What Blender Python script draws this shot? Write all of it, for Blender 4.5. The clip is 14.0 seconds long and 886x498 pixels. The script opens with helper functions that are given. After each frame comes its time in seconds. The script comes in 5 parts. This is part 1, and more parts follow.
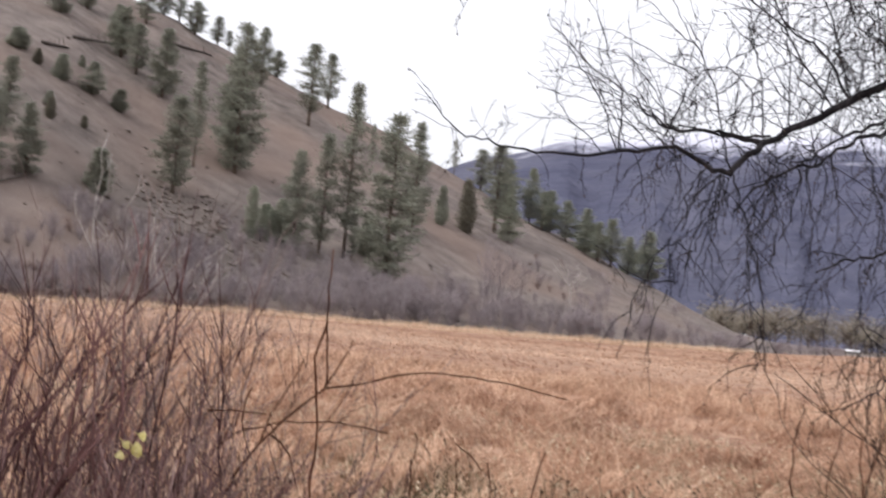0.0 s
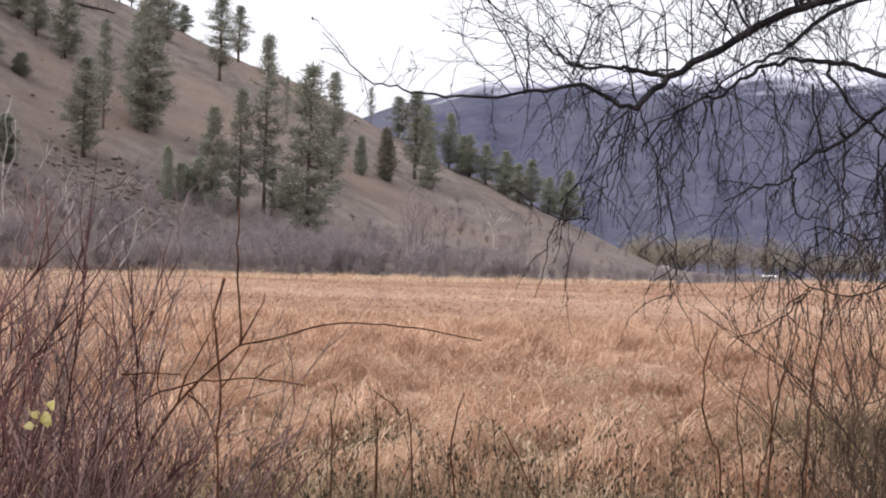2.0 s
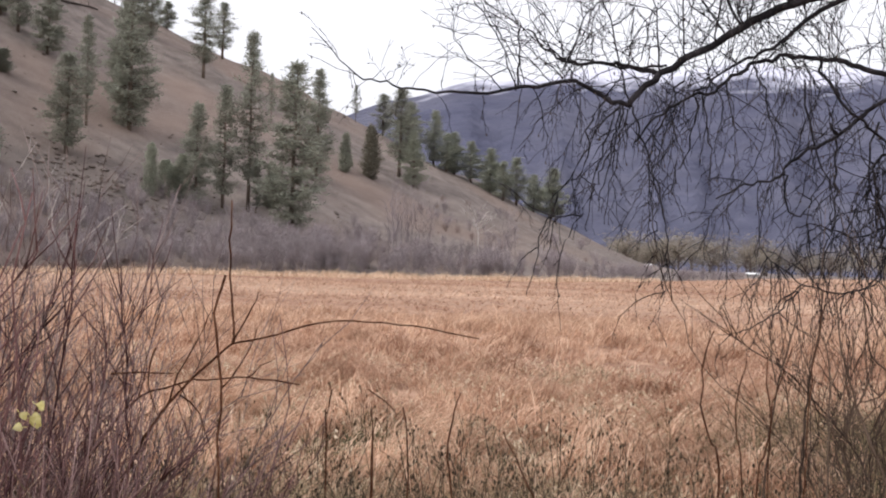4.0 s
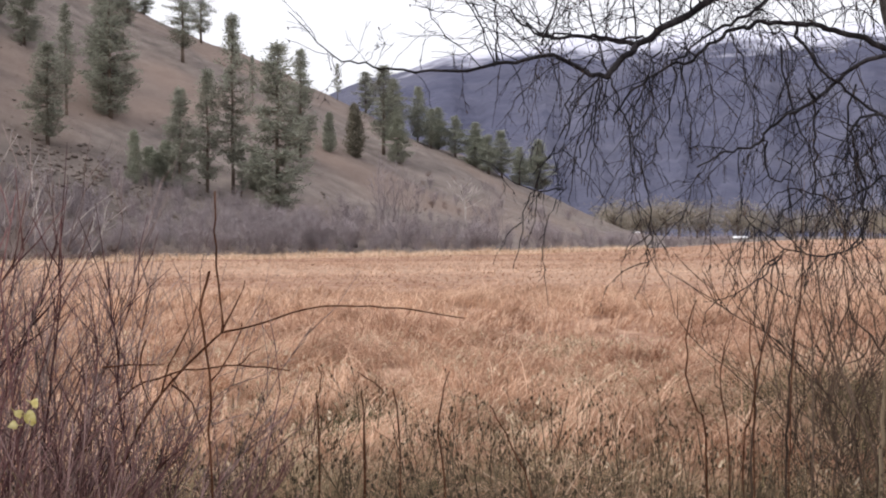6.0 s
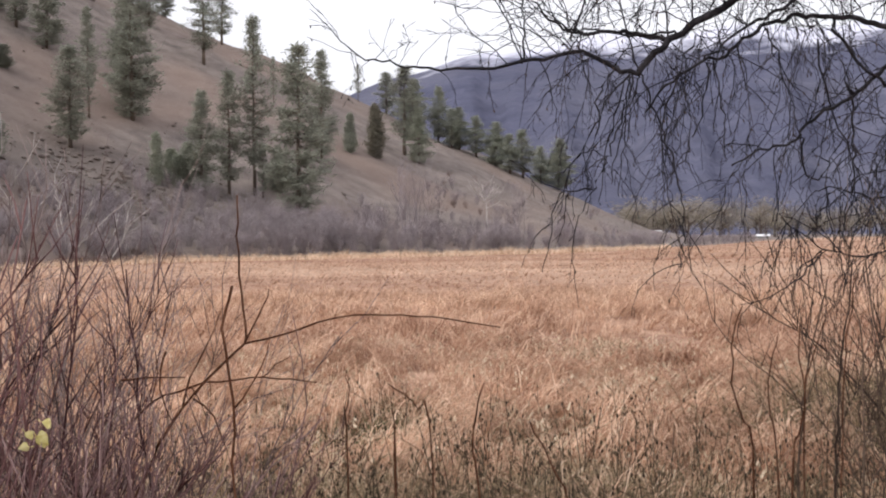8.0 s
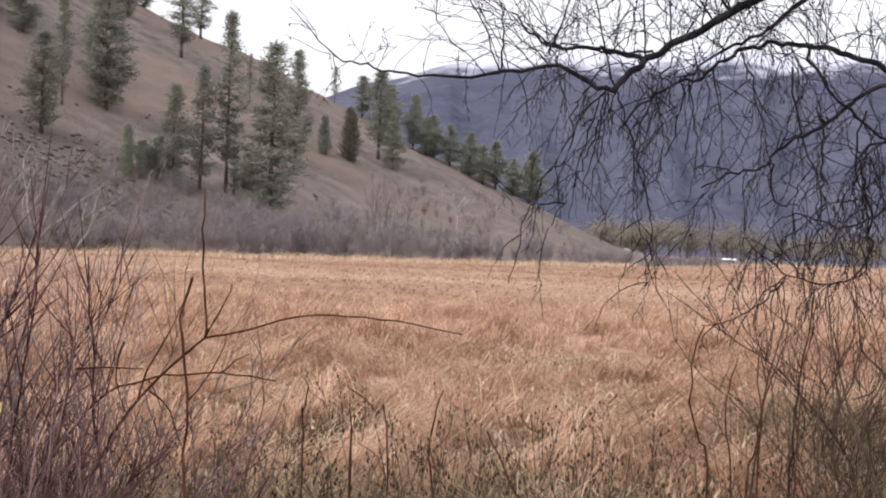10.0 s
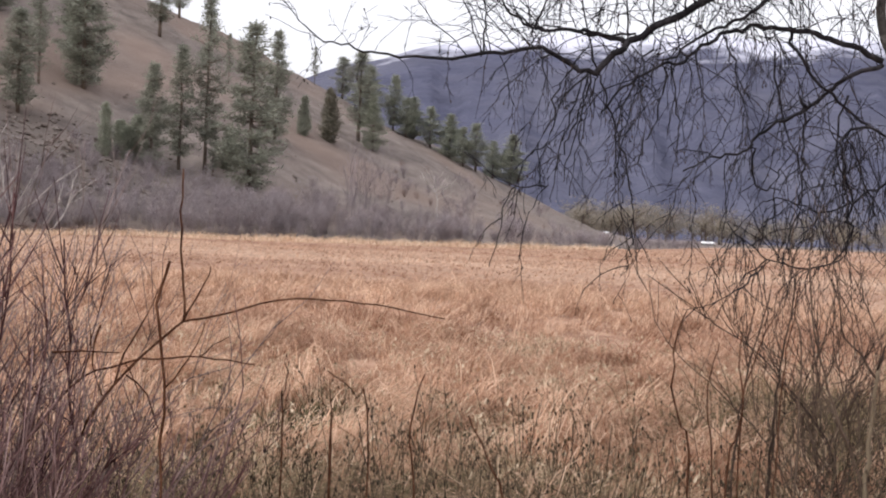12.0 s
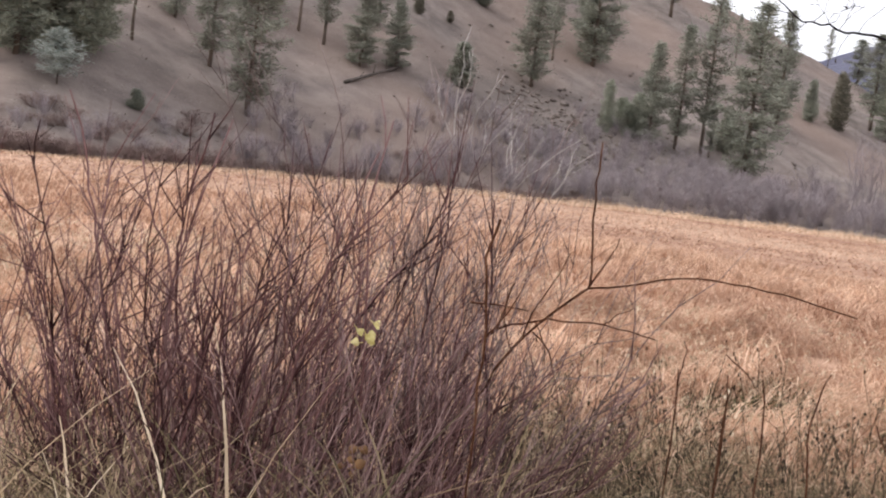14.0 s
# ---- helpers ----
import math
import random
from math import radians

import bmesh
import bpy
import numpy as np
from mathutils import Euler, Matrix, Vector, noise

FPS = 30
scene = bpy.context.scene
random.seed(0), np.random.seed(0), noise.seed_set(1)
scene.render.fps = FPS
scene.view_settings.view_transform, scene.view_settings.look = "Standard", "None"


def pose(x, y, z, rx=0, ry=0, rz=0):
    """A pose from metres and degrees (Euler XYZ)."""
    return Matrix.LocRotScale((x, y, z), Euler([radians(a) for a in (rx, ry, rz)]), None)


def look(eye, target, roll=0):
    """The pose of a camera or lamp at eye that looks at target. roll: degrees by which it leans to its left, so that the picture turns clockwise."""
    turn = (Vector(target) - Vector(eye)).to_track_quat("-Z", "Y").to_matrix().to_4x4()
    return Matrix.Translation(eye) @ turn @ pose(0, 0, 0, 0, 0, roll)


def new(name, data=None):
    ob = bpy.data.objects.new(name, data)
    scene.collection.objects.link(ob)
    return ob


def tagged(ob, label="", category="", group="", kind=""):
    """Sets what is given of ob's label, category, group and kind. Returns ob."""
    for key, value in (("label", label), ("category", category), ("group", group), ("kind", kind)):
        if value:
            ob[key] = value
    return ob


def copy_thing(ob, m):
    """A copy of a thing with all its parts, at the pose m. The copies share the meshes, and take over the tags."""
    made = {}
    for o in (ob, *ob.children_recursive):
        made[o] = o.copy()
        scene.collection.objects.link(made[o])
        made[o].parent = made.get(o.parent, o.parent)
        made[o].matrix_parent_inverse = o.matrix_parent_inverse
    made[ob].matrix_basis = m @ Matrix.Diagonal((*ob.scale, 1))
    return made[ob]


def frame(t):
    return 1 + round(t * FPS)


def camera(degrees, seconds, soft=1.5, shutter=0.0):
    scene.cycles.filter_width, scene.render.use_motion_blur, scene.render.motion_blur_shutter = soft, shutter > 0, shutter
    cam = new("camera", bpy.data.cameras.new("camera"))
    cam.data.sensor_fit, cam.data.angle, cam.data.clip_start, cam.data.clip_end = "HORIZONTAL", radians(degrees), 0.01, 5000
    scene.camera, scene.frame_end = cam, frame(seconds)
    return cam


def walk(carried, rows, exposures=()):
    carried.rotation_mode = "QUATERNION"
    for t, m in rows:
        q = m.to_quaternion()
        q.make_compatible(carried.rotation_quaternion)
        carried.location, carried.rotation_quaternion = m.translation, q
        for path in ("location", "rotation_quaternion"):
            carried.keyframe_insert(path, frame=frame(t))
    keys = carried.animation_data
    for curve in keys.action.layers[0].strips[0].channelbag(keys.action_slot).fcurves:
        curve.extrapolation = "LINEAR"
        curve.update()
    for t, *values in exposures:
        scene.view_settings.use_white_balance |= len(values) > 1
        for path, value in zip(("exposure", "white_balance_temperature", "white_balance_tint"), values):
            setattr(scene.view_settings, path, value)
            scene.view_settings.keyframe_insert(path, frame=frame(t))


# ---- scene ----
# ---- camera and its walk ----
cam = camera(45.0, 14.0, soft=2.0, shutter=0.25)


def stand(x, y, z, yaw, pitch, roll):
    """A camera pose from its place, its turn to the left, its tilt up and its lean."""
    return pose(x, y, z, 0, 0, yaw) @ pose(0, 0, 0, 90 + pitch) @ pose(0, 0, 0, 0, 0, roll)


PATH = [
    (0.0, 0.077, -0.250, 1.897, 4.70, 3.15, 5.52),
    (0.2, 0.068, -0.295, 1.864, 1.98, 2.04, 7.05),
    (0.5, 0.095, -0.280, 1.880, -0.49, 1.89, 8.11),
    (1.0, 0.132, -0.308, 1.889, -0.66, 1.73, 6.59),
    (1.5, 0.159, -0.314, 1.897, 0.04, 1.05, 3.86),
    (2.0, 0.135, -0.251, 1.898, 0.41, 0.63, 2.14),
    (2.5, 0.120, -0.217, 1.897, 0.60, 0.26, 1.35),
    (3.0, 0.111, -0.207, 1.896, 0.46, 0.22, 1.40),
    (3.5, 0.083, -0.168, 1.892, -0.26, 0.63, 2.32),
    (6.0, 0.105, -0.227, 1.917, -1.08, -0.76, -0.14),
    (6.5, 0.079, -0.105, 1.931, -0.32, -1.02, -0.69),
    (7.0, 0.064, -0.054, 1.934, 0.12, -1.13, -0.97),
    (7.5, 0.060, -0.007, 1.934, 0.22, -1.05, -1.02),
    (8.0, 0.060, -0.005, 1.935, 0.05, -0.76, -0.48),
    (10.5, 0.068, 0.004, 1.925, -1.92, -0.30, 3.00),
    (11.0, 0.066, 0.003, 1.925, -2.27, -0.62, 2.99),
    (11.5, 0.067, 0.005, 1.926, -2.63, -0.92, 2.94),
    (12.0, 0.060, 0.049, 1.930, -2.75, -1.22, 2.89),
    (12.5, 0.045, 0.165, 1.943, -2.10, -1.04, 4.50),
    (12.7, 0.085, 0.156, 1.946, 0.78, -0.80, 6.28),
    (13.0, 0.170, 0.143, 1.940, 9.52, -1.42, 7.30),
    (13.2, 0.230, 0.144, 1.920, 15.95, -3.26, 7.83),
    (13.5, 0.299, 0.146, 1.900, 21.18, -4.71, 10.23),
    (13.7, 0.327, 0.102, 1.915, 23.10, -4.76, 9.45),
    (14.0, 0.368, 0.037, 1.937, 22.87, -4.58, 7.41),
]
walk(cam, [(t, stand(*row)) for t, *row in PATH], [(0.0, 0.88), (2.0, 0.91), (7.0, 0.90), (12.5, 0.91), (13.0, 0.94), (13.5, 1.09), (14.0, 1.12)])

# ---- world, sun and exposure ----
world = bpy.data.worlds.new("overcast_sky")
scene.world = world
world.use_nodes = True
wn = world.node_tree.nodes
wl = world.node_tree.links
wn.clear()
sky = wn.new("ShaderNodeTexSky")
sky.sky_type = "NISHITA"
sky.sun_disc = False
sky.sun_elevation = radians(38)
sky.sun_rotation = radians(-120)
sky.dust_density = 4.0
veil = wn.new("ShaderNodeHueSaturation")  # cloud takes the blue out of the sky
veil.inputs["Saturation"].default_value = 0.12
cloud = wn.new("ShaderNodeMixRGB")
cloud.inputs[0].default_value = 0.6
cloud.inputs[2].default_value = (7.6, 7.6, 8.3, 1)
back = wn.new("ShaderNodeBackground")
back.inputs["Strength"].default_value = 0.12
wout = wn.new("ShaderNodeOutputWorld")
wl.new(sky.outputs[0], veil.inputs["Color"])
wl.new(veil.outputs[0], cloud.inputs[1])
# an overcast sky is brighter overhead than at the horizon
dome = wn.new("ShaderNodeTexCoord")
dome_up = wn.new("ShaderNodeSeparateXYZ")
dome_gain = wn.new("ShaderNodeMapRange")
dome_gain.inputs["To Min"].default_value = 0.74
dome_gain.inputs["To Max"].default_value = 1.12
dome_mix = wn.new("ShaderNodeVectorMath")
dome_mix.operation = "SCALE"
wl.new(dome.outputs["Generated"], dome_up.inputs[0])
wl.new(dome_up.outputs["Z"], dome_gain.inputs["Value"])
wl.new(cloud.outputs[0], dome_mix.inputs[0])
wl.new(dome_gain.outputs[0], dome_mix.inputs["Scale"])
wl.new(dome_mix.outputs[0], back.inputs["Color"])
wl.new(back.outputs[0], wout.inputs["Surface"])

sun = new("sun", bpy.data.lights.new("sun", "SUN"))
sun.data.energy = 0.9
sun.data.angle = radians(25)
sun.data.color = (1.0, 0.96, 0.9)
sun.matrix_basis = look((-30, -20, 28), (0, 0, 0))

# ---- materials ----


def material(name, colors, scale=3.0, rough=0.85, bump=0.0, bump_scale=20.0, vary=0.0, vary_by="", second=None, spec=0.2, stretch=(1, 1, 1), loose=False, tight=0.18):
    """A procedural surface: two or three colours mixed by noise at two scales, varied piece by piece, with fine relief."""
    m = bpy.data.materials.new(name)
    m.use_nodes = True
    n, l = m.node_tree.nodes, m.node_tree.links
    bsdf = n["Principled BSDF"]
    bsdf.inputs["Roughness"].default_value = rough
    bsdf.inputs["Specular IOR Level"].default_value = spec
    pos = n.new("ShaderNodeNewGeometry")
    place = n.new("ShaderNodeVectorMath")
    place.operation = "MULTIPLY"
    place.inputs[1].default_value = stretch
    l.new(pos.outputs["Position"], place.inputs[0])
    noise_a = n.new("ShaderNodeTexNoise")
    noise_a.inputs["Scale"].default_value = scale
    noise_a.inputs["Detail"].default_value = 6
    noise_a.inputs["Roughness"].default_value = 0.65
    l.new(pos.outputs["Position"] if loose else place.outputs[0], noise_a.inputs["Vector"])
    ramp = n.new("ShaderNodeValToRGB")
    el = ramp.color_ramp.elements
    el[0].position, el[1].position = 0.5 - tight, 0.5 + tight
    el[0].color, el[1].color = (*colors[0], 1), (*colors[-1], 1)
    for k, c in enumerate(colors[1:-1]):
        e = el.new(0.5 - tight + 2 * tight * (k + 1) / (len(colors) - 1))
        e.color = (*c, 1)
    value = noise_a.outputs["Fac"]
    if vary_by:
        src = n.new("ShaderNodeNewGeometry") if vary_by == "island" else n.new("ShaderNodeObjectInfo")
        rnd = src.outputs["Random Per Island" if vary_by == "island" else "Random"]
        add = n.new("ShaderNodeMath")
        add.operation = "MULTIPLY_ADD"
        add.inputs[1].default_value = vary
        l.new(rnd, add.inputs[0])
        l.new(value, add.inputs[2])
        sub = n.new("ShaderNodeMath")
        sub.operation = "SUBTRACT"
        sub.inputs[1].default_value = vary / 2
        l.new(add.outputs[0], sub.inputs[0])
        value = sub.outputs[0]
    l.new(value, ramp.inputs["Fac"])
    color = ramp.outputs["Color"]
    for tint, second_scale, amount in ([second] if isinstance(second, tuple) else second or []):
        noise_b = n.new("ShaderNodeTexNoise")
        noise_b.inputs["Scale"].default_value = second_scale
        noise_b.inputs["Detail"].default_value = 4
        l.new(place.outputs[0], noise_b.inputs["Vector"])
        part_ramp = n.new("ShaderNodeMapRange")
        part_ramp.inputs["From Min"].default_value = 0.45
        part_ramp.inputs["From Max"].default_value = 0.65
        part_ramp.inputs["To Max"].default_value = amount
        l.new(noise_b.outputs["Fac"], part_ramp.inputs["Value"])
        mix = n.new("ShaderNodeMixRGB")
        mix.inputs[2].default_value = (*tint, 1)
        l.new(part_ramp.outputs[0], mix.inputs[0])
        l.new(color, mix.inputs[1])
        color = mix.outputs[0]
    l.new(color, bsdf.inputs["Base Color"])
    if bump:
        noise_c = n.new("ShaderNodeTexNoise")
        noise_c.inputs["Scale"].default_value = bump_scale
        noise_c.inputs["Detail"].default_value = 5
        l.new(place.outputs[0], noise_c.inputs["Vector"])
        bm_node = n.new("ShaderNodeBump")
        bm_node.inputs["Strength"].default_value = bump
        bm_node.inputs["Distance"].default_value = 1.5 / bump_scale
        l.new(noise_c.outputs["Fac"], bm_node.inputs["Height"])
        l.new(bm_node.outputs[0], bsdf.inputs["Normal"])
    return m


M_FIELD = material("field_litter", [(0.19, 0.108, 0.072), (0.35, 0.208, 0.142), (0.52, 0.345, 0.245)], 1.2, 0.95, 0.6, 9, second=[((0.24, 0.132, 0.088), 0.045, 0.7), ((0.27, 0.15, 0.10), 0.11, 0.4), ((0.52, 0.38, 0.275), 0.03, 0.5)], stretch=(0.16, 1, 1), loose=True, tight=0.13)
M_GRASS = material("dry_grass", [(0.31, 0.176, 0.117), (0.58, 0.358, 0.24), (0.84, 0.625, 0.465)], 1.3, 0.8, vary=0.34, vary_by="island", second=[((0.30, 0.165, 0.11), 0.045, 0.7), ((0.36, 0.20, 0.135), 0.11, 0.4), ((0.80, 0.59, 0.43), 0.03, 0.5)], stretch=(0.16, 1, 1), loose=True, tight=0.14)
M_GRASS_FAR = material("far_dry_grass", [(0.27, 0.150, 0.102), (0.47, 0.282, 0.192), (0.68, 0.475, 0.345)], 1.3, 0.8, vary=0.22, vary_by="island", second=[((0.30, 0.165, 0.11), 0.045, 0.8), ((0.36, 0.20, 0.135), 0.11, 0.4), ((0.68, 0.485, 0.35), 0.03, 0.5)], stretch=(0.16, 1, 1), loose=True, tight=0.14)
M_GREEN_GRASS = material("fading_green_grass", [(0.060, 0.047, 0.025), (0.132, 0.103, 0.055), (0.275, 0.212, 0.126)], 2.0, 0.8, vary=0.5, vary_by="island")
M_FRESH = material("dark_green_grass", [(0.042, 0.039, 0.018), (0.088, 0.079, 0.037), (0.18, 0.152, 0.08)], 2.0, 0.8, vary=0.5, vary_by="island")
M_RUSSET = material("russet_grass", [(0.26, 0.150, 0.108), (0.41, 0.245, 0.175), (0.56, 0.37, 0.27)], 1.3, 0.85, vary=0.3, vary_by="island")
M_STRAW = material("pale_straw", [(0.50, 0.34, 0.23), (0.68, 0.50, 0.36), (0.84, 0.68, 0.52)], 5.0, 0.7, vary=0.4, vary_by="island")
M_BANK_DRY = material("brown_bank_grass", [(0.115, 0.082, 0.050), (0.24, 0.178, 0.108), (0.47, 0.37, 0.24)], 2.0, 0.8, vary=0.5, vary_by="island")
M_WEED = material("dead_weed", [(0.036, 0.025, 0.016), (0.08, 0.056, 0.036), (0.145, 0.105, 0.068)], 4.0, 0.9, vary=0.5, vary_by="island")
M_PALE_BLADE = material("bleached_grass", [(0.36, 0.265, 0.175), (0.53, 0.41, 0.285), (0.70, 0.58, 0.43)], 5.0, 0.7, vary=0.4, vary_by="island")
M_HILL_TUFT = material("hill_tuft", [(0.19, 0.156, 0.139), (0.235, 0.195, 0.172), (0.29, 0.242, 0.214)], 0.5, 0.9, vary=0.6, vary_by="island")
# needles lightened beyond real foliage: the hill's haze is in their colour
M_NEEDLE = material("hazed_pine_needles", [(0.215, 0.22, 0.182), (0.28, 0.288, 0.237), (0.345, 0.355, 0.29)], 0.6, 0.8, vary=0.4, vary_by="island", second=((0.15, 0.14, 0.11), 0.3, 0.5))
# lighter green of young firs; on the spur its pallor is painted haze
M_NEEDLE_YOUNG_HAZED = material("young_and_hazed_needles", [(0.235, 0.247, 0.195), (0.30, 0.312, 0.25), (0.365, 0.378, 0.30)], 0.6, 0.8, vary=0.5, vary_by="island")
M_NEEDLE_PALE = material("pale_needles", [(0.27, 0.30, 0.27), (0.38, 0.41, 0.38), (0.50, 0.53, 0.49)], 0.6, 0.8, vary=0.5, vary_by="island")
M_NEEDLE_RUST = material("rusty_shrub_leaves", [(0.125, 0.115, 0.09), (0.185, 0.17, 0.132), (0.25, 0.23, 0.18)], 0.6, 0.8, vary=0.5, vary_by="island")
M_BARK = material("pine_bark", [(0.06, 0.048, 0.04), (0.12, 0.092, 0.074), (0.18, 0.135, 0.105)], 3.0, 0.95, 0.7, 8, stretch=(1, 1, 0.25))
M_SHRUB = material("bare_shrub_bark", [(0.21, 0.176, 0.186), (0.265, 0.224, 0.236), (0.325, 0.278, 0.288)], 0.25, 0.9, vary=0.3, vary_by="island")
M_SHRUB_RED = material("reddish_shrub_bark", [(0.14, 0.095, 0.086), (0.20, 0.142, 0.128), (0.27, 0.20, 0.18)], 0.3, 0.9, vary=0.4, vary_by="island")
M_SNAG = material("bleached_dead_wood", [(0.30, 0.265, 0.25), (0.42, 0.38, 0.36), (0.55, 0.50, 0.48)], 2.0, 0.8, 0.3, 12)
M_LOG = material("grey_log", [(0.035, 0.03, 0.027), (0.075, 0.062, 0.054), (0.12, 0.10, 0.09)], 2.0, 0.9, 0.5, 9)
M_ROCK = material("scree_rock", [(0.09, 0.07, 0.062), (0.15, 0.12, 0.105), (0.22, 0.185, 0.165)], 1.5, 0.9, 0.6, 5, vary=0.4, vary_by="island")
M_OSIER = material("red_osier_bark", [(0.046, 0.019, 0.021), (0.090, 0.041, 0.041), (0.16, 0.085, 0.082)], 9.0, 0.55, 0.2, 60, vary=0.6, vary_by="object", spec=0.08)
M_OSIER_DULL = material("dull_red_twig_bark", [(0.115, 0.066, 0.064), (0.178, 0.108, 0.104), (0.268, 0.18, 0.17)], 9.0, 0.65, 0.2, 60, vary=0.5, vary_by="object", spec=0.06)
M_OSIER_GREY = material("greyish_twig_bark", [(0.11, 0.08, 0.076), (0.185, 0.138, 0.13), (0.28, 0.215, 0.2)], 9.0, 0.65, 0.2, 60, vary=0.4, vary_by="object", spec=0.08)
M_CANE = material("brown_cane_bark", [(0.03, 0.0125, 0.0075), (0.066, 0.029, 0.017), (0.125, 0.062, 0.038)], 12.0, 0.85, 0.3, 60, spec=0.02)
M_THICKET = material("thin_brown_bark", [(0.03, 0.019, 0.015), (0.064, 0.042, 0.032), (0.12, 0.083, 0.062)], 9.0, 0.7, 0.2, 60, vary=0.4, vary_by="object", spec=0.08)
M_PALE_BARK = material("pale_tan_bark", [(0.10, 0.074, 0.05), (0.175, 0.132, 0.09), (0.27, 0.21, 0.15)], 6.0, 0.85, 0.5, 40, stretch=(1, 1, 0.3))
M_BIRCH = material("dark_branch_bark", [(0.009, 0.009, 0.011), (0.017, 0.0155, 0.018), (0.048, 0.043, 0.048)], 7.0, 0.85, 0.4, 40, spec=0.08)
M_BIRCH_TRUNK = material("grey_trunk_bark", [(0.028, 0.024, 0.024), (0.065, 0.057, 0.055), (0.13, 0.12, 0.115)], 5.0, 0.8, 0.5, 25, stretch=(1, 1, 2.5))
M_TWIG = material("fine_twig_bark", [(0.009, 0.009, 0.011), (0.017, 0.015, 0.018), (0.036, 0.03, 0.032)], 6.0, 0.85, spec=0.06, vary=0.4, vary_by="island")
M_CATKIN = material("dry_catkin", [(0.03, 0.02, 0.015), (0.06, 0.04, 0.028)], 20, 0.9, vary=0.3, vary_by="island")
M_LEAF = material("yellow_leaf", [(0.46, 0.40, 0.13), (0.60, 0.54, 0.23), (0.74, 0.69, 0.38)], 30, 0.55, 0.2, 90)
M_LEAF_BROWN = material("brown_dead_leaf", [(0.11, 0.06, 0.03), (0.24, 0.135, 0.065)], 30, 0.7, 0.2, 90)
# the blue-grey of distant air is painted into these forest colours
M_MOUNTAIN = material("hazed_forest_slope", [(0.060, 0.062, 0.094), (0.084, 0.086, 0.126), (0.112, 0.113, 0.156)], 0.014, 1.0, 0.5, 0.03, second=[((0.125, 0.124, 0.158), 0.005, 0.6), ((0.078, 0.078, 0.108), 0.013, 0.4)], spec=0.0, stretch=(0.8, 0.8, 1.8), tight=0.24)
M_VALLEY_TREE = material("yellowing_valley_foliage", [(0.18, 0.155, 0.13), (0.245, 0.212, 0.172), (0.31, 0.27, 0.21)], 0.15, 0.9, vary=0.5, vary_by="island")
M_VALLEY_DARK = material("grey_valley_thicket", [(0.12, 0.108, 0.108), (0.17, 0.153, 0.15), (0.23, 0.205, 0.195)], 0.15, 0.9, vary=0.5, vary_by="island")
M_WHITE = material("white_painted_metal", [(0.62, 0.62, 0.62), (0.78, 0.78, 0.78)], 0.8, 0.5, 0.1, 6)
M_SIDING = material("grey_siding", [(0.20, 0.19, 0.19), (0.30, 0.29, 0.28)], 1.2, 0.8, 0.1, 6)

for leafy in (M_NEEDLE, M_NEEDLE_YOUNG_HAZED, M_NEEDLE_PALE, M_NEEDLE_RUST, M_GRASS, M_GRASS_FAR, M_RUSSET, M_GREEN_GRASS, M_PALE_BLADE, M_STRAW, M_LEAF, M_BANK_DRY):
    tree_n, tree_l = leafy.node_tree.nodes, leafy.node_tree.links
    lit = tree_n["Principled BSDF"]
    thin = tree_n.new("ShaderNodeBsdfTranslucent")
    both = tree_n.new("ShaderNodeMixShader")
    both.inputs[0].default_value = 0.42
    tree_l.new(lit.inputs["Base Color"].links[0].from_socket, thin.inputs["Color"])
    tree_l.new(lit.outputs[0], both.inputs[1])
    tree_l.new(thin.outputs[0], both.inputs[2])
    tree_l.new(both.outputs[0], tree_n["Material Output"].inputs["Surface"])

# new snow pales the mountain's top; cloud shreds and haze are painted into it
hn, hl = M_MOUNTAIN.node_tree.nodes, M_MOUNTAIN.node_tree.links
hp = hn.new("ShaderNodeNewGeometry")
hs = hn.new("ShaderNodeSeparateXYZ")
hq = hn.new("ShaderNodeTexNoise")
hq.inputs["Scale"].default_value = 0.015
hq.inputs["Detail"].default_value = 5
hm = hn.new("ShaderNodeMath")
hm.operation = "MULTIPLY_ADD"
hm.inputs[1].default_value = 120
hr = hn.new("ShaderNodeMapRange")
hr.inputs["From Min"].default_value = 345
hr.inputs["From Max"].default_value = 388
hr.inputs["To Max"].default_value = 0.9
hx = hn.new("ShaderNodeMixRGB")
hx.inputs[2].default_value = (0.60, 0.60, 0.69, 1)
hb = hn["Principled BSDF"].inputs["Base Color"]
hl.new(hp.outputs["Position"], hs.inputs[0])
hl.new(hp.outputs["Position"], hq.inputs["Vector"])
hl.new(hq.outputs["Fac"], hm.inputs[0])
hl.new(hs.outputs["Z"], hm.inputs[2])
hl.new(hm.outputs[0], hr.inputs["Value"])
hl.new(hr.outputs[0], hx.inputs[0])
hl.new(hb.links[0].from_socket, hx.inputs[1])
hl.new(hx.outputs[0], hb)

# the ground turns from meadow litter into hill grass along a ragged edge
fn, fl = M_FIELD.node_tree.nodes, M_FIELD.node_tree.links
share = fn.new("ShaderNodeAttribute")
share.attribute_name = "slope_share"
ragged = fn.new("ShaderNodeTexNoise")
ragged.inputs["Scale"].default_value = 0.6
ragged.inputs["Detail"].default_value = 4
border = fn.new("ShaderNodeMath")
border.operation = "ADD"
steep = fn.new("ShaderNodeMapRange")
steep.inputs["From Min"].default_value = 0.9
steep.inputs["From Max"].default_value = 1.1
patches = fn.new("ShaderNodeTexNoise")
patches.inputs["Scale"].default_value = 0.35
patches.inputs["Detail"].default_value = 7
patches.inputs["Roughness"].default_value = 0.65
turf = fn.new("ShaderNodeValToRGB")
turf.color_ramp.elements[0].position, turf.color_ramp.elements[1].position = 0.32, 0.68
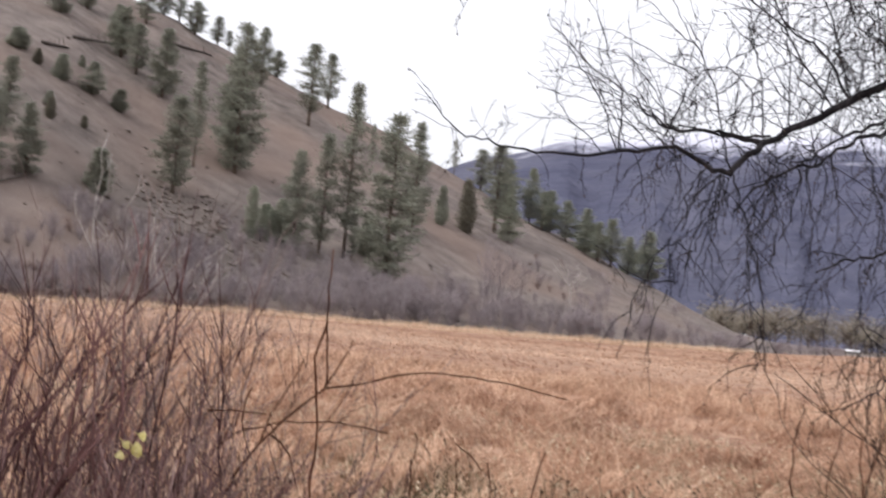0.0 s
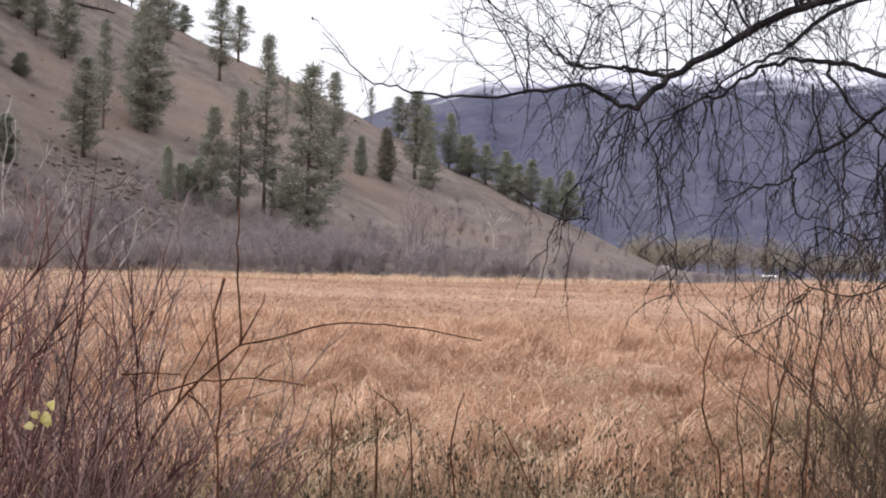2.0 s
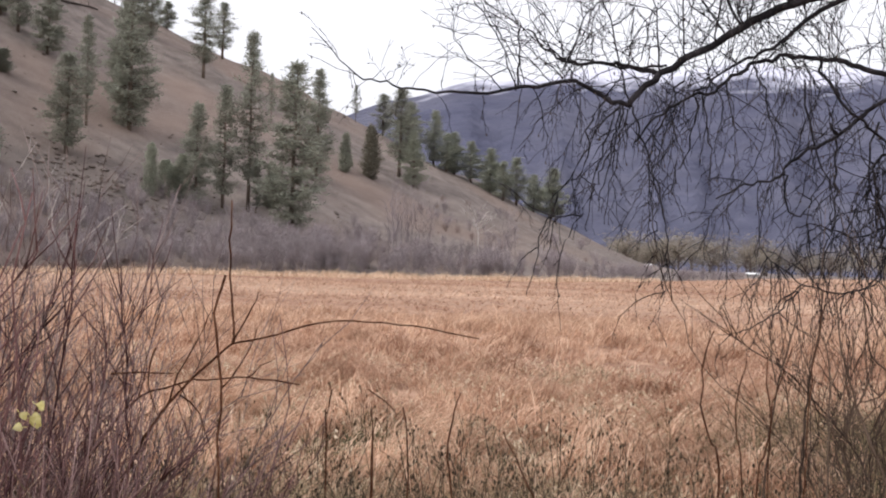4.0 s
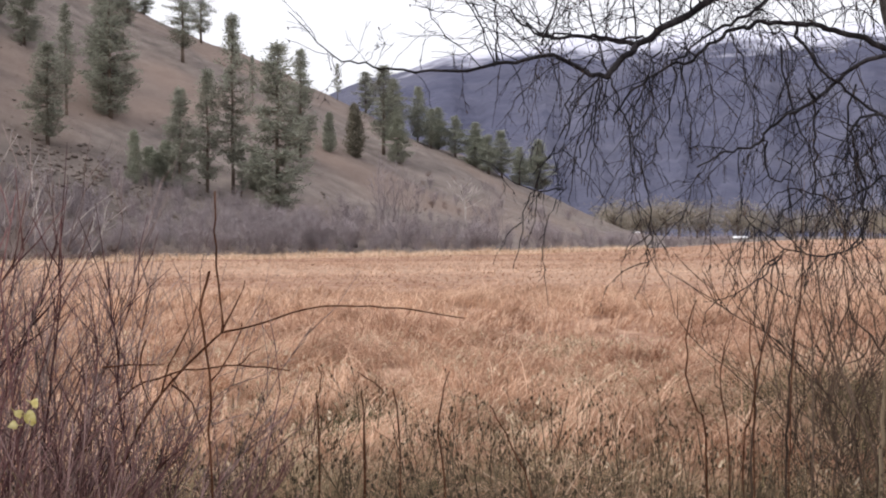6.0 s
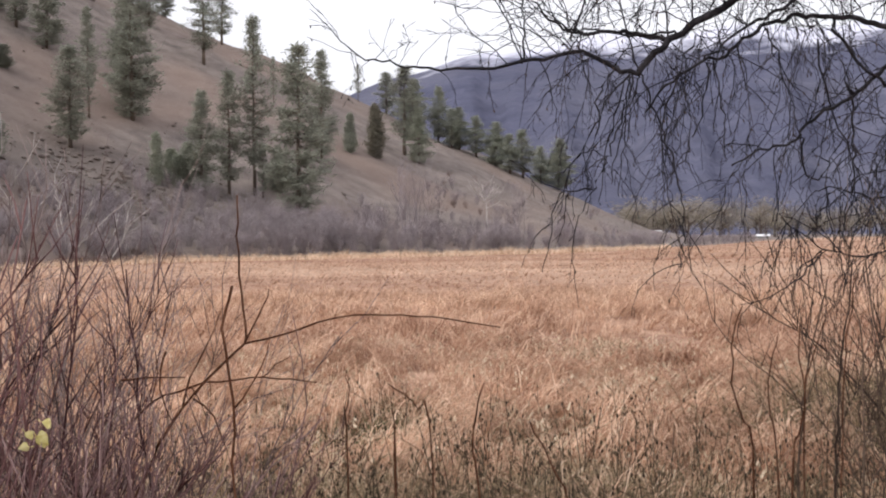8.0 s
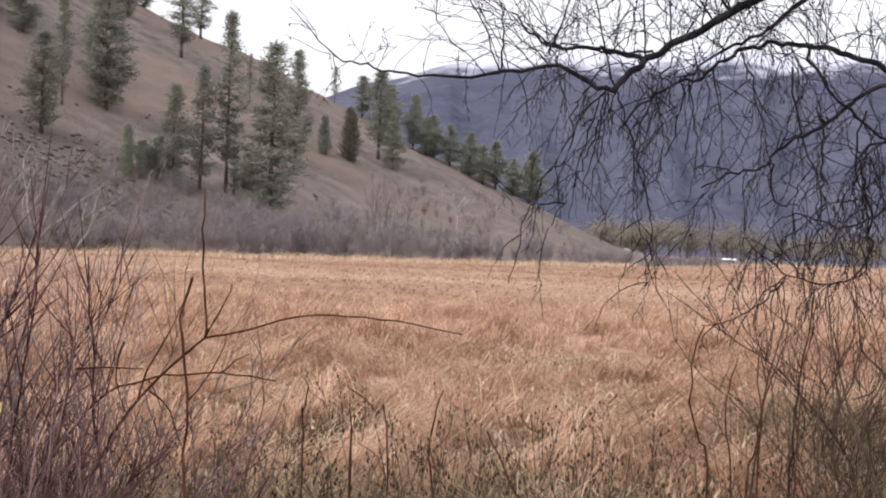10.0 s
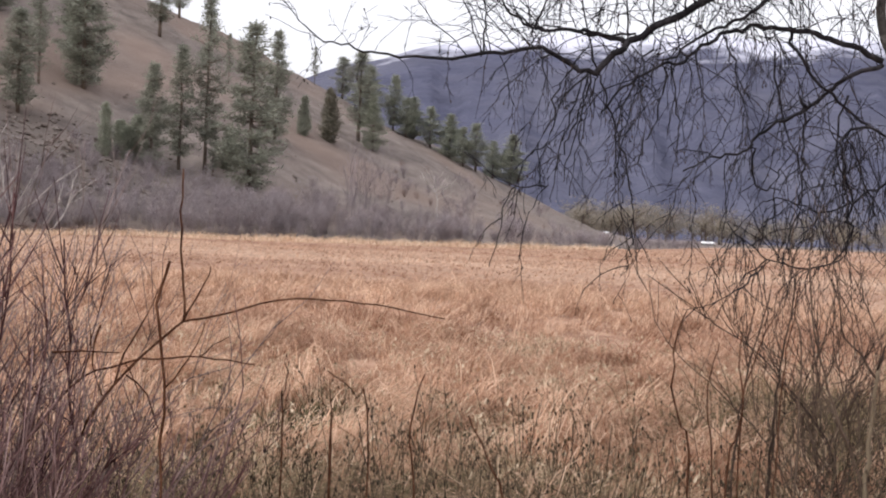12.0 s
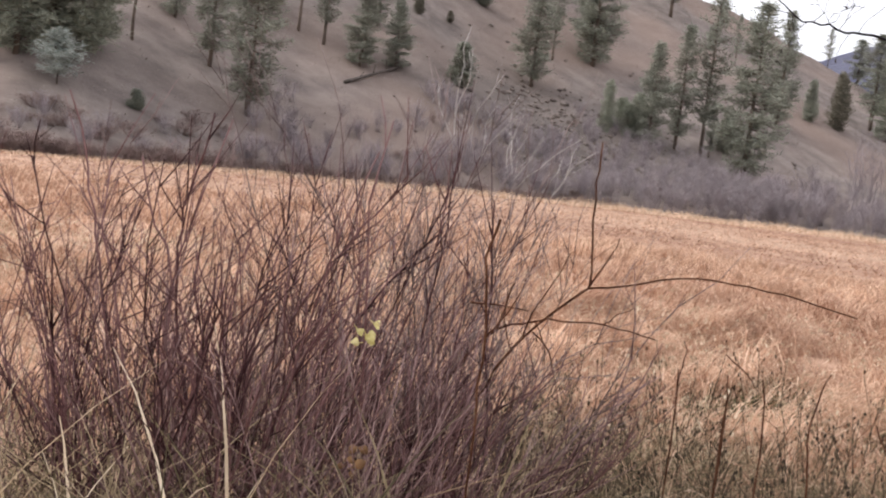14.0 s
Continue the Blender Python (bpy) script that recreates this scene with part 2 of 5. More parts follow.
turf.color_ramp.elements[0].color, turf.color_ramp.elements[1].color = (0.099, 0.080, 0.072, 1), (0.219, 0.179, 0.160, 1)
broad = fn.new("ShaderNodeTexNoise")
broad.inputs["Scale"].default_value = 0.05
broad_share = fn.new("ShaderNodeMapRange")
broad_share.inputs["From Min"].default_value = 0.45
broad_share.inputs["From Max"].default_value = 0.65
broad_share.inputs["To Max"].default_value = 0.7
rusty = fn.new("ShaderNodeMixRGB")
rusty.inputs[2].default_value = (0.195, 0.140, 0.115, 1)
joined = fn.new("ShaderNodeMixRGB")
field_base = fn["Principled BSDF"].inputs["Base Color"]
spot = fn.new("ShaderNodeNewGeometry")
for tex in (ragged, patches, broad):
    fl.new(spot.outputs["Position"], tex.inputs["Vector"])
fl.new(share.outputs["Fac"], border.inputs[0])
fl.new(ragged.outputs["Fac"], border.inputs[1])
fl.new(border.outputs[0], steep.inputs["Value"])
fl.new(patches.outputs["Fac"], turf.inputs["Fac"])
fl.new(broad.outputs["Fac"], broad_share.inputs["Value"])
fl.new(broad_share.outputs[0], rusty.inputs[0])
fl.new(turf.outputs["Color"], rusty.inputs[1])
fl.new(steep.outputs[0], joined.inputs[0])
fl.new(field_base.links[0].from_socket, joined.inputs[1])
scree = fn.new("ShaderNodeAttribute")
scree.attribute_name = "scree_share"
stony = fn.new("ShaderNodeMixRGB")
stony.inputs[2].default_value = (0.092, 0.078, 0.070, 1)
fl.new(scree.outputs["Fac"], stony.inputs[0])
fl.new(rusty.outputs[0], stony.inputs[1])
fl.new(stony.outputs[0], joined.inputs[2])
fl.new(joined.outputs[0], field_base)

# ---- mesh helpers ----


class Build:
    """Gathers vertices and faces of one mesh."""

    def __init__(self):
        self.v, self.f = [], []

    def tube(self, pts, r0, r1, sides=5, power=1.0, to=None):
        """A tapered round bar through pts, grown onto vertex `to` where one is given. Returns its first vertex."""
        base, n = len(self.v), len(pts)
        pts = [Vector(p) for p in pts]
        for i, p in enumerate(pts):
            d = (pts[min(i + 1, n - 1)] - pts[max(i - 1, 0)]).normalized()
            side = d.cross(Vector((0, 0, 1)) if abs(d.z) < 0.9 else Vector((1, 0, 0))).normalized()
            up = side.cross(d)
            r = r0 + (r1 - r0) * (i / (n - 1)) ** power
            for k in range(sides):
                a = 2 * math.pi * k / sides
                self.v.append(p + side * (r * math.cos(a)) + up * (r * math.sin(a)))
        for i in range(n - 1):
            for k in range(sides):
                a, b = base + i * sides + k, base + i * sides + (k + 1) % sides
                self.f.append((a, b, b + sides, a + sides))
        self.f.append(tuple(base + k for k in range(sides - 1, -1, -1)))
        self.f.append(tuple(base + (n - 1) * sides + k for k in range(sides)))
        if to is not None:
            self.f.append((to, base, base + 1))
        return base

    def spray(self, at, size, count, rng, spread=1.0, width=0.16):
        """A clump of thin pointed blades round a point."""
        for _ in range(count):
            d = Vector((rng.gauss(0, 1), rng.gauss(0, 1), rng.gauss(0.25, 0.7))).normalized()
            s = d.orthogonal().normalized()
            s.rotate(Matrix.Rotation(rng.uniform(0, 6.28), 3, d))
            o = Vector(at) + Vector((rng.gauss(0, 0.3), rng.gauss(0, 0.3), rng.gauss(0, 0.2))) * size * spread
            L, w = size * rng.uniform(0.7, 1.3), size * width * rng.uniform(0.7, 1.3)
            b = len(self.v)
            self.v += [o, o + d * L * 0.45 + s * w, o + d * L, o + d * L * 0.45 - s * w]
            self.f.append((b, b + 1, b + 2, b + 3))
        return self

    def lump(self, at, size, rng, flat=0.7):
        """A small rounded uneven body."""
        b = len(self.v)
        at = Vector(at)
        ring = [(0.75, -0.5), (1.0, 0.1), (0.6, 0.75)]
        self.v.append(at + Vector((0, 0, -size * flat)))
        for rr, zz in ring:
            for k in range(6):
                a = k * math.pi / 3 + zz
                q = rng.uniform(0.8, 1.2)
                self.v.append(at + Vector((math.cos(a) * rr * q, math.sin(a) * rr * q, zz * flat * rng.uniform(0.8, 1.2))) * size)
        self.v.append(at + Vector((0, 0, size * flat)))
        for k in range(6):
            j = (k + 1) % 6
            self.f.append((b, b + 1 + j, b + 1 + k))
            for q in (0, 1):
                self.f.append((b + 1 + 6 * q + k, b + 1 + 6 * q + j, b + 7 + 6 * q + j, b + 7 + 6 * q + k))
            self.f.append((b + 13 + k, b + 13 + j, b + 19))
        return self

    def mesh(self, name, mat, smooth=True):
        me = bpy.data.meshes.new(name)
        me.from_pydata([tuple(p) for p in self.v], [], self.f)
        me.materials.append(mat)
        if smooth:
            me.polygons.foreach_set("use_smooth", [True] * len(me.polygons))
        me.update()
        return me


def crooked(pts, amount, seed, steps=4):
    """A smooth line through the points with small kinks, as grown wood has."""
    rng = random.Random(seed)
    pts = [Vector(p) for p in pts]
    out = [pts[0]]
    for k in range(len(pts) - 1):
        a, b = pts[k], pts[k + 1]
        before, after = pts[max(k - 1, 0)], pts[min(k + 2, len(pts) - 1)]
        n = max(2, min(steps, int((b - a).length / 0.06)))
        for q in range(1, n + 1):
            u = q / n
            p = 0.5 * (2 * a + (b - before) * u + (2 * before - 5 * a + 4 * b - after) * u**2 + (3 * a - before - 3 * b + after) * u**3)
            kink = amount if q < n else 0.3 * amount
            out.append(p + Vector((rng.gauss(0, kink), rng.gauss(0, kink), rng.gauss(0, kink))))
    return out


def rod(pts, r0, r1, sides=5, kink=0.004, power=1.0):
    b = Build()
    pts = crooked(pts, kink, len(pts) + int(1000 * abs(pts[0][0])))
    b.tube(pts, r0, r1, sides, power)
    return b


def part(name, build, mat, parent, label="", smooth=True):
    ob = new(name, build.mesh(name, mat, smooth))
    ob.parent = parent
    if label:
        tagged(ob, label)
    return ob


def sheet(name, verts, faces, mats, slot=None):
    """A large mesh from arrays."""
    me = bpy.data.meshes.new(name)
    me.vertices.add(len(verts))
    me.vertices.foreach_set("co", np.asarray(verts, np.float32).ravel())
    faces = np.asarray(faces, np.int32)
    n, k = faces.shape
    me.loops.add(n * k)
    me.loops.foreach_set("vertex_index", faces.ravel())
    me.polygons.add(n)
    me.polygons.foreach_set("loop_start", np.arange(0, n * k, k, dtype=np.int32))
    me.polygons.foreach_set("loop_total", np.full(n, k, np.int32))
    for m in mats:
        me.materials.append(m)
    if slot is not None:
        me.polygons.foreach_set("material_index", np.asarray(slot, np.int32))
    me.polygons.foreach_set("use_smooth", np.ones(n, bool))
    me.update()
    me.validate()
    return new(name, me)


def ground_z(x, y):
    return float(land(np.float64(x), np.float64(y)))


# ---- lie of the land: azimuth from +y in degrees, distances from the lookout ----
AZ = [-180, -75, -45, -35, -25, -16, -8, 0, 5, 8, 11, 15, 20, 26, 180]
FOOT = [400, 60, 45, 52, 62, 76, 79, 87, 95, 104, 118, 165, 330, 420, 420]
CREST = [520, 190, 160, 162, 166, 170, 175, 180, 185, 188, 190, 250, 440, 520, 520]
RISE = [0.0, 17.5, 17.5, 16.6, 14.9, 11.9, 8.75, 5.0, 2.75, 1.45, 0.05, -0.4, -0.3, -0.2, 0.0]


def land(x, y):
    """Height of the ground at x, y (numbers or arrays)."""
    az, r = np.degrees(np.arctan2(x, y)), np.hypot(x, y)
    foot, crest = np.interp(az, AZ, FOOT), np.interp(az, AZ, CREST)
    top = np.maximum(crest * np.tan(np.radians(np.interp(az, AZ, RISE))) + 1.9, 0.0)
    u = (r - foot) / (crest - foot)
    face = np.clip(u, 0, 1)
    up = top * (0.62 * face + 0.9 * face**2 - 0.52 * face**3)
    back = top * (1 - 0.22 * np.clip(u - 1, 0, 4.5) ** 1.3)
    h = np.where(u <= 1, up, np.maximum(back, 0))
    lumps = 0.30 * np.sin(0.21 * x + 1.3 * np.sin(0.09 * y)) + 0.25 * np.sin(0.17 * y + 0.31 * x) + 0.12 * np.sin(0.7 * x + 0.5 * y)
    h = h + lumps * np.clip(h / 6, 0, 1)
    rough = 0.03 * np.sin(1.7 * x + 0.6) * np.sin(1.3 * y) + 0.05 * np.sin(0.35 * x) * np.sin(0.28 * y + 1)
    return h + rough + 0.22


# ---- the ground: one sheet to the horizon ----
rings = np.concatenate([np.linspace(0.0, 12, 40), np.geomspace(12.6, 230, 150), np.geomspace(245, 4800, 30)])
turns = np.radians(np.concatenate([np.linspace(-180, -65, 24)[:-1], np.linspace(-65, 30, 240), np.linspace(30, 180, 30)[1:]]))
R, A = np.meshgrid(rings, turns, indexing="ij")
gx, gy = R * np.sin(A), R * np.cos(A)
gz = land(gx, gy)
rows_n, cols_n = R.shape
idx = np.arange(rows_n * cols_n).reshape(rows_n, cols_n)
quads = np.stack([idx[:-1, :-1], idx[:-1, 1:], idx[1:, 1:], idx[1:, :-1]], -1).reshape(-1, 4)
ground = sheet("ground", np.stack([gx, gy, gz], -1).reshape(-1, 3), quads, [M_FIELD])
slope_share = np.clip((R - np.interp(np.degrees(A), AZ, FOOT)) / 3.0 + 0.5, 0, 1).ravel()
ground.data.attributes.new("slope_share", "FLOAT", "POINT").data.foreach_set("value", slope_share.astype(np.float32))
scree_share = 0.62 * np.exp(-(((gx + 29) / 11) ** 2) - ((gy - 85) / 11) ** 2) * (0.75 + 0.25 * np.sin(0.9 * gx + 1.5 * np.sin(0.6 * gy))).clip(0, 1)
ground.data.attributes.new("scree_share", "FLOAT", "POINT").data.foreach_set("value", scree_share.ravel().astype(np.float32))
tagged(ground, "flat straw-coloured meadow rising into a dry brown grassy hill", "ground", kind="structure")

# ---- the far mountain ----
ma = np.radians(np.linspace(-40, 75, 260))
mr = np.concatenate([np.linspace(700, 1900, 60), np.linspace(1950, 2600, 8)])
MR, MA = np.meshgrid(mr, ma, indexing="ij")
deg = np.degrees(MA)
edge_el = np.interp(deg, [-40, -12, -5, -2.8, 0.5, 5, 10, 17, 24, 45, 75], [6.0, 6.5, 7.4, 8.6, 9.3, 10.1, 10.5, 10.6, 10.3, 9.6, 8.4])
crest_h = 1900 * np.tan(np.radians(edge_el))
mu = np.clip((MR - 700) / 1200, 0, 1)
mz = crest_h * (0.25 * mu + 1.15 * mu**2 - 0.40 * mu**3) - 4
gully = 16 * np.sin(deg * 1.1 + 2.0 * mu) + 9 * np.sin(deg * 2.7 + 4 * mu + 1) + 5 * np.sin(deg * 6.1 - 3 * mu)
bench = 6 * np.sin(mu * 19 + 0.05 * deg) + 2 * np.sin(mu * 41 + 0.2 * deg)
mz = mz + (gully + bench) * mu * (1 - mu) * 2.2 + 6 * np.sin(deg * 0.9) * mu
mz = np.where(MR > 1900, mz - (MR - 1900) * 0.25, mz)
mi = np.arange(MR.size).reshape(MR.shape)
mq = np.stack([mi[:-1, :-1], mi[:-1, 1:], mi[1:, 1:], mi[1:, :-1]], -1).reshape(-1, 4)
tagged(sheet("backdrop", np.stack([MR * np.sin(MA), MR * np.cos(MA), mz], -1).reshape(-1, 3), mq, [M_MOUNTAIN]), "forested mountain behind the valley, tinted blue-grey for haze", "mountain", kind="structure")

# ---- pines on the hill ----


def pine(seed, tall, wide, bare, needle, dense=1.0, ragged=0.35):
    """A conifer: a tapered trunk with whorls of limbs, each limb carrying needle clumps that thicken towards its tip. Metres at its own size."""
    rng = random.Random(seed)
    ob = new("pine_tree")
    wood, crown = Build(), Build()
    lean = Vector((rng.uniform(-0.015, 0.015), rng.uniform(-0.015, 0.015), 1))
    axis = [lean * (tall * k / 8) + Vector((rng.gauss(0, 0.03), rng.gauss(0, 0.03), 0)) for k in range(9)]
    axis[0].z = -0.6
    stem = wood.tube(axis, tall * 0.0125, 0.02, 7)
    z = tall * bare
    lobe = [rng.uniform(1 - ragged, 1 + 0.6 * ragged) for _ in range(24)]
    while z < tall * 0.99:
        u = (z - tall * bare) / (tall * (1 - bare))
        swell = min(1.0, 0.5 + 2.2 * u) * min(1.0, 1.35 * (1 - u) ** 0.75)
        reach = wide * swell * lobe[int(u * 23)] + 0.12
        for _ in range(rng.choice((4, 5, 5, 6))):
            if rng.random() < 0.10:
                continue
            a, q = rng.uniform(0, 6.283), reach * rng.uniform(0.6, 1.15)
            droop = -0.38 + 0.75 * u + rng.gauss(0, 0.12)
            p0 = lean * z
            p1 = p0 + Vector((math.cos(a) * q * 0.6, math.sin(a) * q * 0.6, q * droop * 0.7))
            p2 = p0 + Vector((math.cos(a) * q, math.sin(a) * q, q * droop + 0.16 * q))
            wood.tube([p0, p1, p2], 0.022 + 0.010 * q, 0.010, 3, to=stem + 7 * min(8, int(8 * z / tall)))
            n = max(2, int(q * 3.4 * dense))
            for k in range(n):
                w = 0.35 + 0.65 * (k + rng.random()) / n
                c = p0.lerp(p1, w / 0.6) if w < 0.6 else p1.lerp(p2, (w - 0.6) / 0.4)
                crown.spray(c, 0.40, 13, rng, 1.3, 0.075)
        z += rng.uniform(0.16, 0.34) * tall / 12
    crown.spray(lean * tall * 0.99, 0.32, 9, rng)
    part("trunk", wood, M_BARK, ob, "brown scaly trunk with thin limbs")
    part("crown", crown, needle, ob, smooth=False)
    return ob


PINES = [pine(11, 12, 1.7, 0.10, M_NEEDLE, 0.95), pine(12, 12, 1.5, 0.14, M_NEEDLE, 0.75, 0.45), pine(13, 12, 1.7, 0.05, M_NEEDLE, 1.15, 0.3), pine(14, 12, 1.3, 0.30, M_NEEDLE, 0.65, 0.5), pine(15, 12, 1.6, 0.07, M_NEEDLE, 1.05), pine(16, 12, 1.5, 0.20, M_NEEDLE, 0.6, 0.6)]
SPURS = [pine(18, 12, 1.7, 0.05, M_NEEDLE_YOUNG_HAZED, 1.1, 0.4), pine(19, 12, 1.5, 0.12, M_NEEDLE_YOUNG_HAZED, 0.9, 0.5)]
SPARSE = [pine(17, 12, 1.9, 0.28, M_NEEDLE, 0.45, 0.8)]
YOUNG = [pine(22, 5, 0.95, 0.04, M_NEEDLE_RUST, 1.1), pine(23, 5, 1.0, 0.03, M_NEEDLE, 1.2)]
GREEN = [pine(24, 5, 1.2, 0.02, M_NEEDLE_YOUNG_HAZED, 0.6, 0.5)]
PALE = [pine(31, 5, 1.8, 0.26, M_NEEDLE_PALE, 0.55, 0.6)]
placed = set()


def plant(kinds, k, x, y, height, own, label, group, turn, stout=1.0):
    """Stands a tree of the given kind on the ground: the first one itself, then copies."""
    ob, s = kinds[k % len(kinds)], height / own
    m = pose(x, y, ground_z(x, y) - 0.02, 0, 0, turn) @ Matrix.Diagonal((s * stout, s * stout, s, 1))
    if ob.name in placed:
        sx, sy, sz = ob.scale
        ob = copy_thing(ob, m @ Matrix.Diagonal((1 / sx, 1 / sy, 1 / sz, 1)))
    else:
        placed.add(ob.name)
        ob.matrix_basis = m
    return tagged(ob, label, "tree", group)


def grove(kinds, order, own, girth, rows, label, group, turn):
    """Stands trees of given foot, height and crown width; own and girth are the kinds' own height and width."""
    for k, (x, y, h, w) in enumerate(rows):
        plant(kinds, order[k % len(order)], x, y, h, own, label, group, turn * k, max(0.55, min(2.9, w / (girth * h / own))))


# foot x and y, height, crown width
SLOPE = [(-32.4, 93.3, 8.9, 2.9), (-34.1, 103.5, 10.6, 2.1), (-31.6, 109.2, 15.8, 3.7), (-21.2, 94.1, 9.0, 2.4), (-19.4, 97.3, 11.1, 2.6), (-17.4, 98.7, 16.5, 2.9), (-12.9, 95.6, 15.0, 4.0), (-13.5, 119.5, 12.0, 2.6), (-16.6, 98.8, 4.9, 1.2), (-32.9, 111.5, 12.6, 2.8), (-41.0, 150.0, 8.3, 2.6)]
RIDGE = [(-31.6, 142.5, 11.3, 4.0), (-33.5, 163.5, 8.6, 3.4), (-42.0, 163.1, 4.2, 2.2), (-51.5, 161.3, 4.3, 2.3), (-53.8, 157.1, 5.2, 2.8), (-49.8, 161.9, 3.0, 1.5), (-56.9, 158.4, 4.6, 2.4), (-58.6, 156.1, 4.2, 2.2), (-55.3, 141.0, 5.5, 2.7), (-66.0, 152.0, 6.0, 2.6)]
UPPER = [(-42.9, 116.4, 7.7, 2.8), (-46.7, 117.7, 5.8, 2.7), (-49.8, 120.4, 6.0, 3.0), (-45.2, 103.1, 3.3, 1.9), (-37.6, 75.9, 5.4, 1.9), (-43.0, 82.3, 6.1, 2.3), (-59.7, 131.9, 3.6, 2.6), (-58.2, 121.3, 3.4, 2.0), (-53.0, 126.0, 4.4, 1.8)]
SAPLINGS = [(-47.5, 100.8, 2.5, 1.4), (-52.3, 100.9, 2.0, 1.7), (-49.7, 100.0, 1.5, 0.8), (-48.5, 107.4, 1.2, 0.6), (-41.8, 94.5, 1.1, 0.6), (-43.0, 105.0, 2.2, 1.4), (-44.6, 92.8, 1.3, 0.8), (-34.6, 82.0, 3.5, 1.7), (-36.0, 44.0, 1.0, 0.7), (-43.0, 90.0, 1.8, 0.8), (-11.2, 129.7, 4.6, 1.3), (-8.3, 133.2, 6.4, 1.9), (-15.7, 101.5, 3.7, 1.4)]
SPUR = [(-3.1, 142.7, 7.3, 2.4), (-0.6, 176.1, 9.2, 3.0), (2.8, 176.7, 6.8, 2.8), (5.5, 174.5, 6.7, 2.9), (8.6, 173.2, 7.0, 3.1), (12.9, 173.1, 7.6, 3.4), (20.2, 187.8, 8.8, 3.8), (10.6, 170.7, 6.3, 2.8), (-4.9, 173.2, 8.0, 3.6), (1.4, 174.0, 6.4, 2.8), (16.8, 184.0, 6.4, 2.8)]
HILLSIDE = [(-40.0, 55.2, 8.5, 2.3), (-35.0, 52.4, 10.5, 2.6), (-42.4, 50.7, 9.1, 1.6), (-44.3, 71.8, 9.0, 2.0), (-42.2, 72.3, 9.6, 2.2), (-39.0, 72.5, 5.8, 2.1), (-45.3, 58.1, 9.8, 1.9), (-46.5, 71.8, 9.3, 2.0)]
LOWER = [(-41.5, 41.2, 10.3, 2.6), (-41.7, 43.7, 9.9, 2.6), (-41.1, 45.0, 10.6, 2.8), (-41.9, 46.9, 8.5, 2.2), (-41.6, 39.6, 10.5, 2.6), (-43.5, 42.5, 11.0, 2.8)]
grove(PINES, (0, 3, 2, 4, 1, 5, 2, 4, 1, 0, 4), 12, 2.35, SLOPE, "tall dark green pine on the dry grassy slope", "pines on the slope", 47)
grove(PINES, (5, 5, 4, 1, 0), 12, 2.35, RIDGE, "dark pine standing against the sky on the ridge", "pines on the ridge", 71)
plant(SPARSE, 0, -13.7, 174.2, 6.0, 12, "thin ragged pine alone on the skyline", "pines on the ridge", 20, 0.9)
plant(SPARSE, 0, -21.4, 135.9, 6.3, 12, "thin ragged pine alone on the skyline", "pines on the ridge", 130, 0.8)
grove(PINES, (4, 1, 0, 2), 12, 2.35, UPPER, "dull green pine high on the grassy hill", "pines high on the hill", 59)
grove(PINES, (5, 1), 12, 2.3, [(-5.1, 144.8, 12.0, 4.2), (-9.3, 177.9, 6.8, 3.2)], "broad dark pine on the falling spur", "pines on the spur", 31)
# paler needles here put the spur's haze into the crown colour
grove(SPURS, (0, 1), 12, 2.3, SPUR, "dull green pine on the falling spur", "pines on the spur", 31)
grove(PINES, (1, 0, 3, 3, 5, 4, 2, 0, 2, 1), 12, 2.35, HILLSIDE, "slender dark pine on the steep brown hillside", "pines on the hillside", 83)
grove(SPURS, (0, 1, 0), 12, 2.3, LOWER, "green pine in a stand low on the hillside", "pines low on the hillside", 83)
grove(YOUNG, (1, 1, 0, 1, 0, 1, 1), 5, 1.7, SAPLINGS, "small young pine among dry grass", "young pines", 57)
grove(GREEN, (0,), 5, 2.4, [(-24.8, 92.6, 4.3, 1.4), (-24.2, 95.4, 2.6, 1.9), (-22.8, 96.0, 3.4, 1.9), (-23.2, 94.1, 2.8, 1.7)], "bright green young fir on the lower slope", "young firs", 37)
grove(PALE, (0,), 5, 3.4, [(-38.3, 40.8, 2.6, 2.4)], "pale blue-green young conifer at the hill foot", "pale conifer", 20)

# ---- bare shrubs along the foot of the hill ----


def bare_shrub(seed, tall, spread, mat, stems=16, twigs=9):
    rng = random.Random(seed)
    b = Build()
    for _ in range(stems):
        a, lean = rng.uniform(0, 6.28), rng.uniform(0.05, spread)
        L = tall * rng.uniform(0.6, 1.05)
        d = Vector((math.cos(a) * lean, math.sin(a) * lean, 1)).normalized()
        p = [Vector((rng.gauss(0, 0.25), rng.gauss(0, 0.25), -0.1))]
        for k in range(4):
            p.append(p[-1] + d * (L / 4) + Vector((rng.gauss(0, 0.06), rng.gauss(0, 0.06), 0)) * L / 3)
        s0 = b.tube(p, 0.016 + 0.004 * L, 0.007, 3)
        for _ in range(twigs):
            k = rng.choice((1, 1, 2, 2, 3, 3))
            o = p[k].lerp(p[k + 1], rng.random())
            t = (d + Vector((rng.gauss(0, 0.55), rng.gauss(0, 0.55), rng.gauss(0.1, 0.3)))).normalized()
            q = L * rng.uniform(0.15, 0.38)
            mid = o + t * q * 0.5
            s1 = b.tube([o, mid, o + t * q + Vector((0, 0, 0.1 * q))], 0.0095, 0.004, 3, to=s0 + 3 * k)
            for _ in range(2):
                t2 = (t + Vector((rng.gauss(0, 0.6), rng.gauss(0, 0.6), rng.gauss(0.1, 0.3)))).normalized()
                b.tube([mid, mid + t2 * q * 0.5], 0.008, 0.004, 3, to=s1 + 3)
    return b.mesh("bare_shrub", mat)


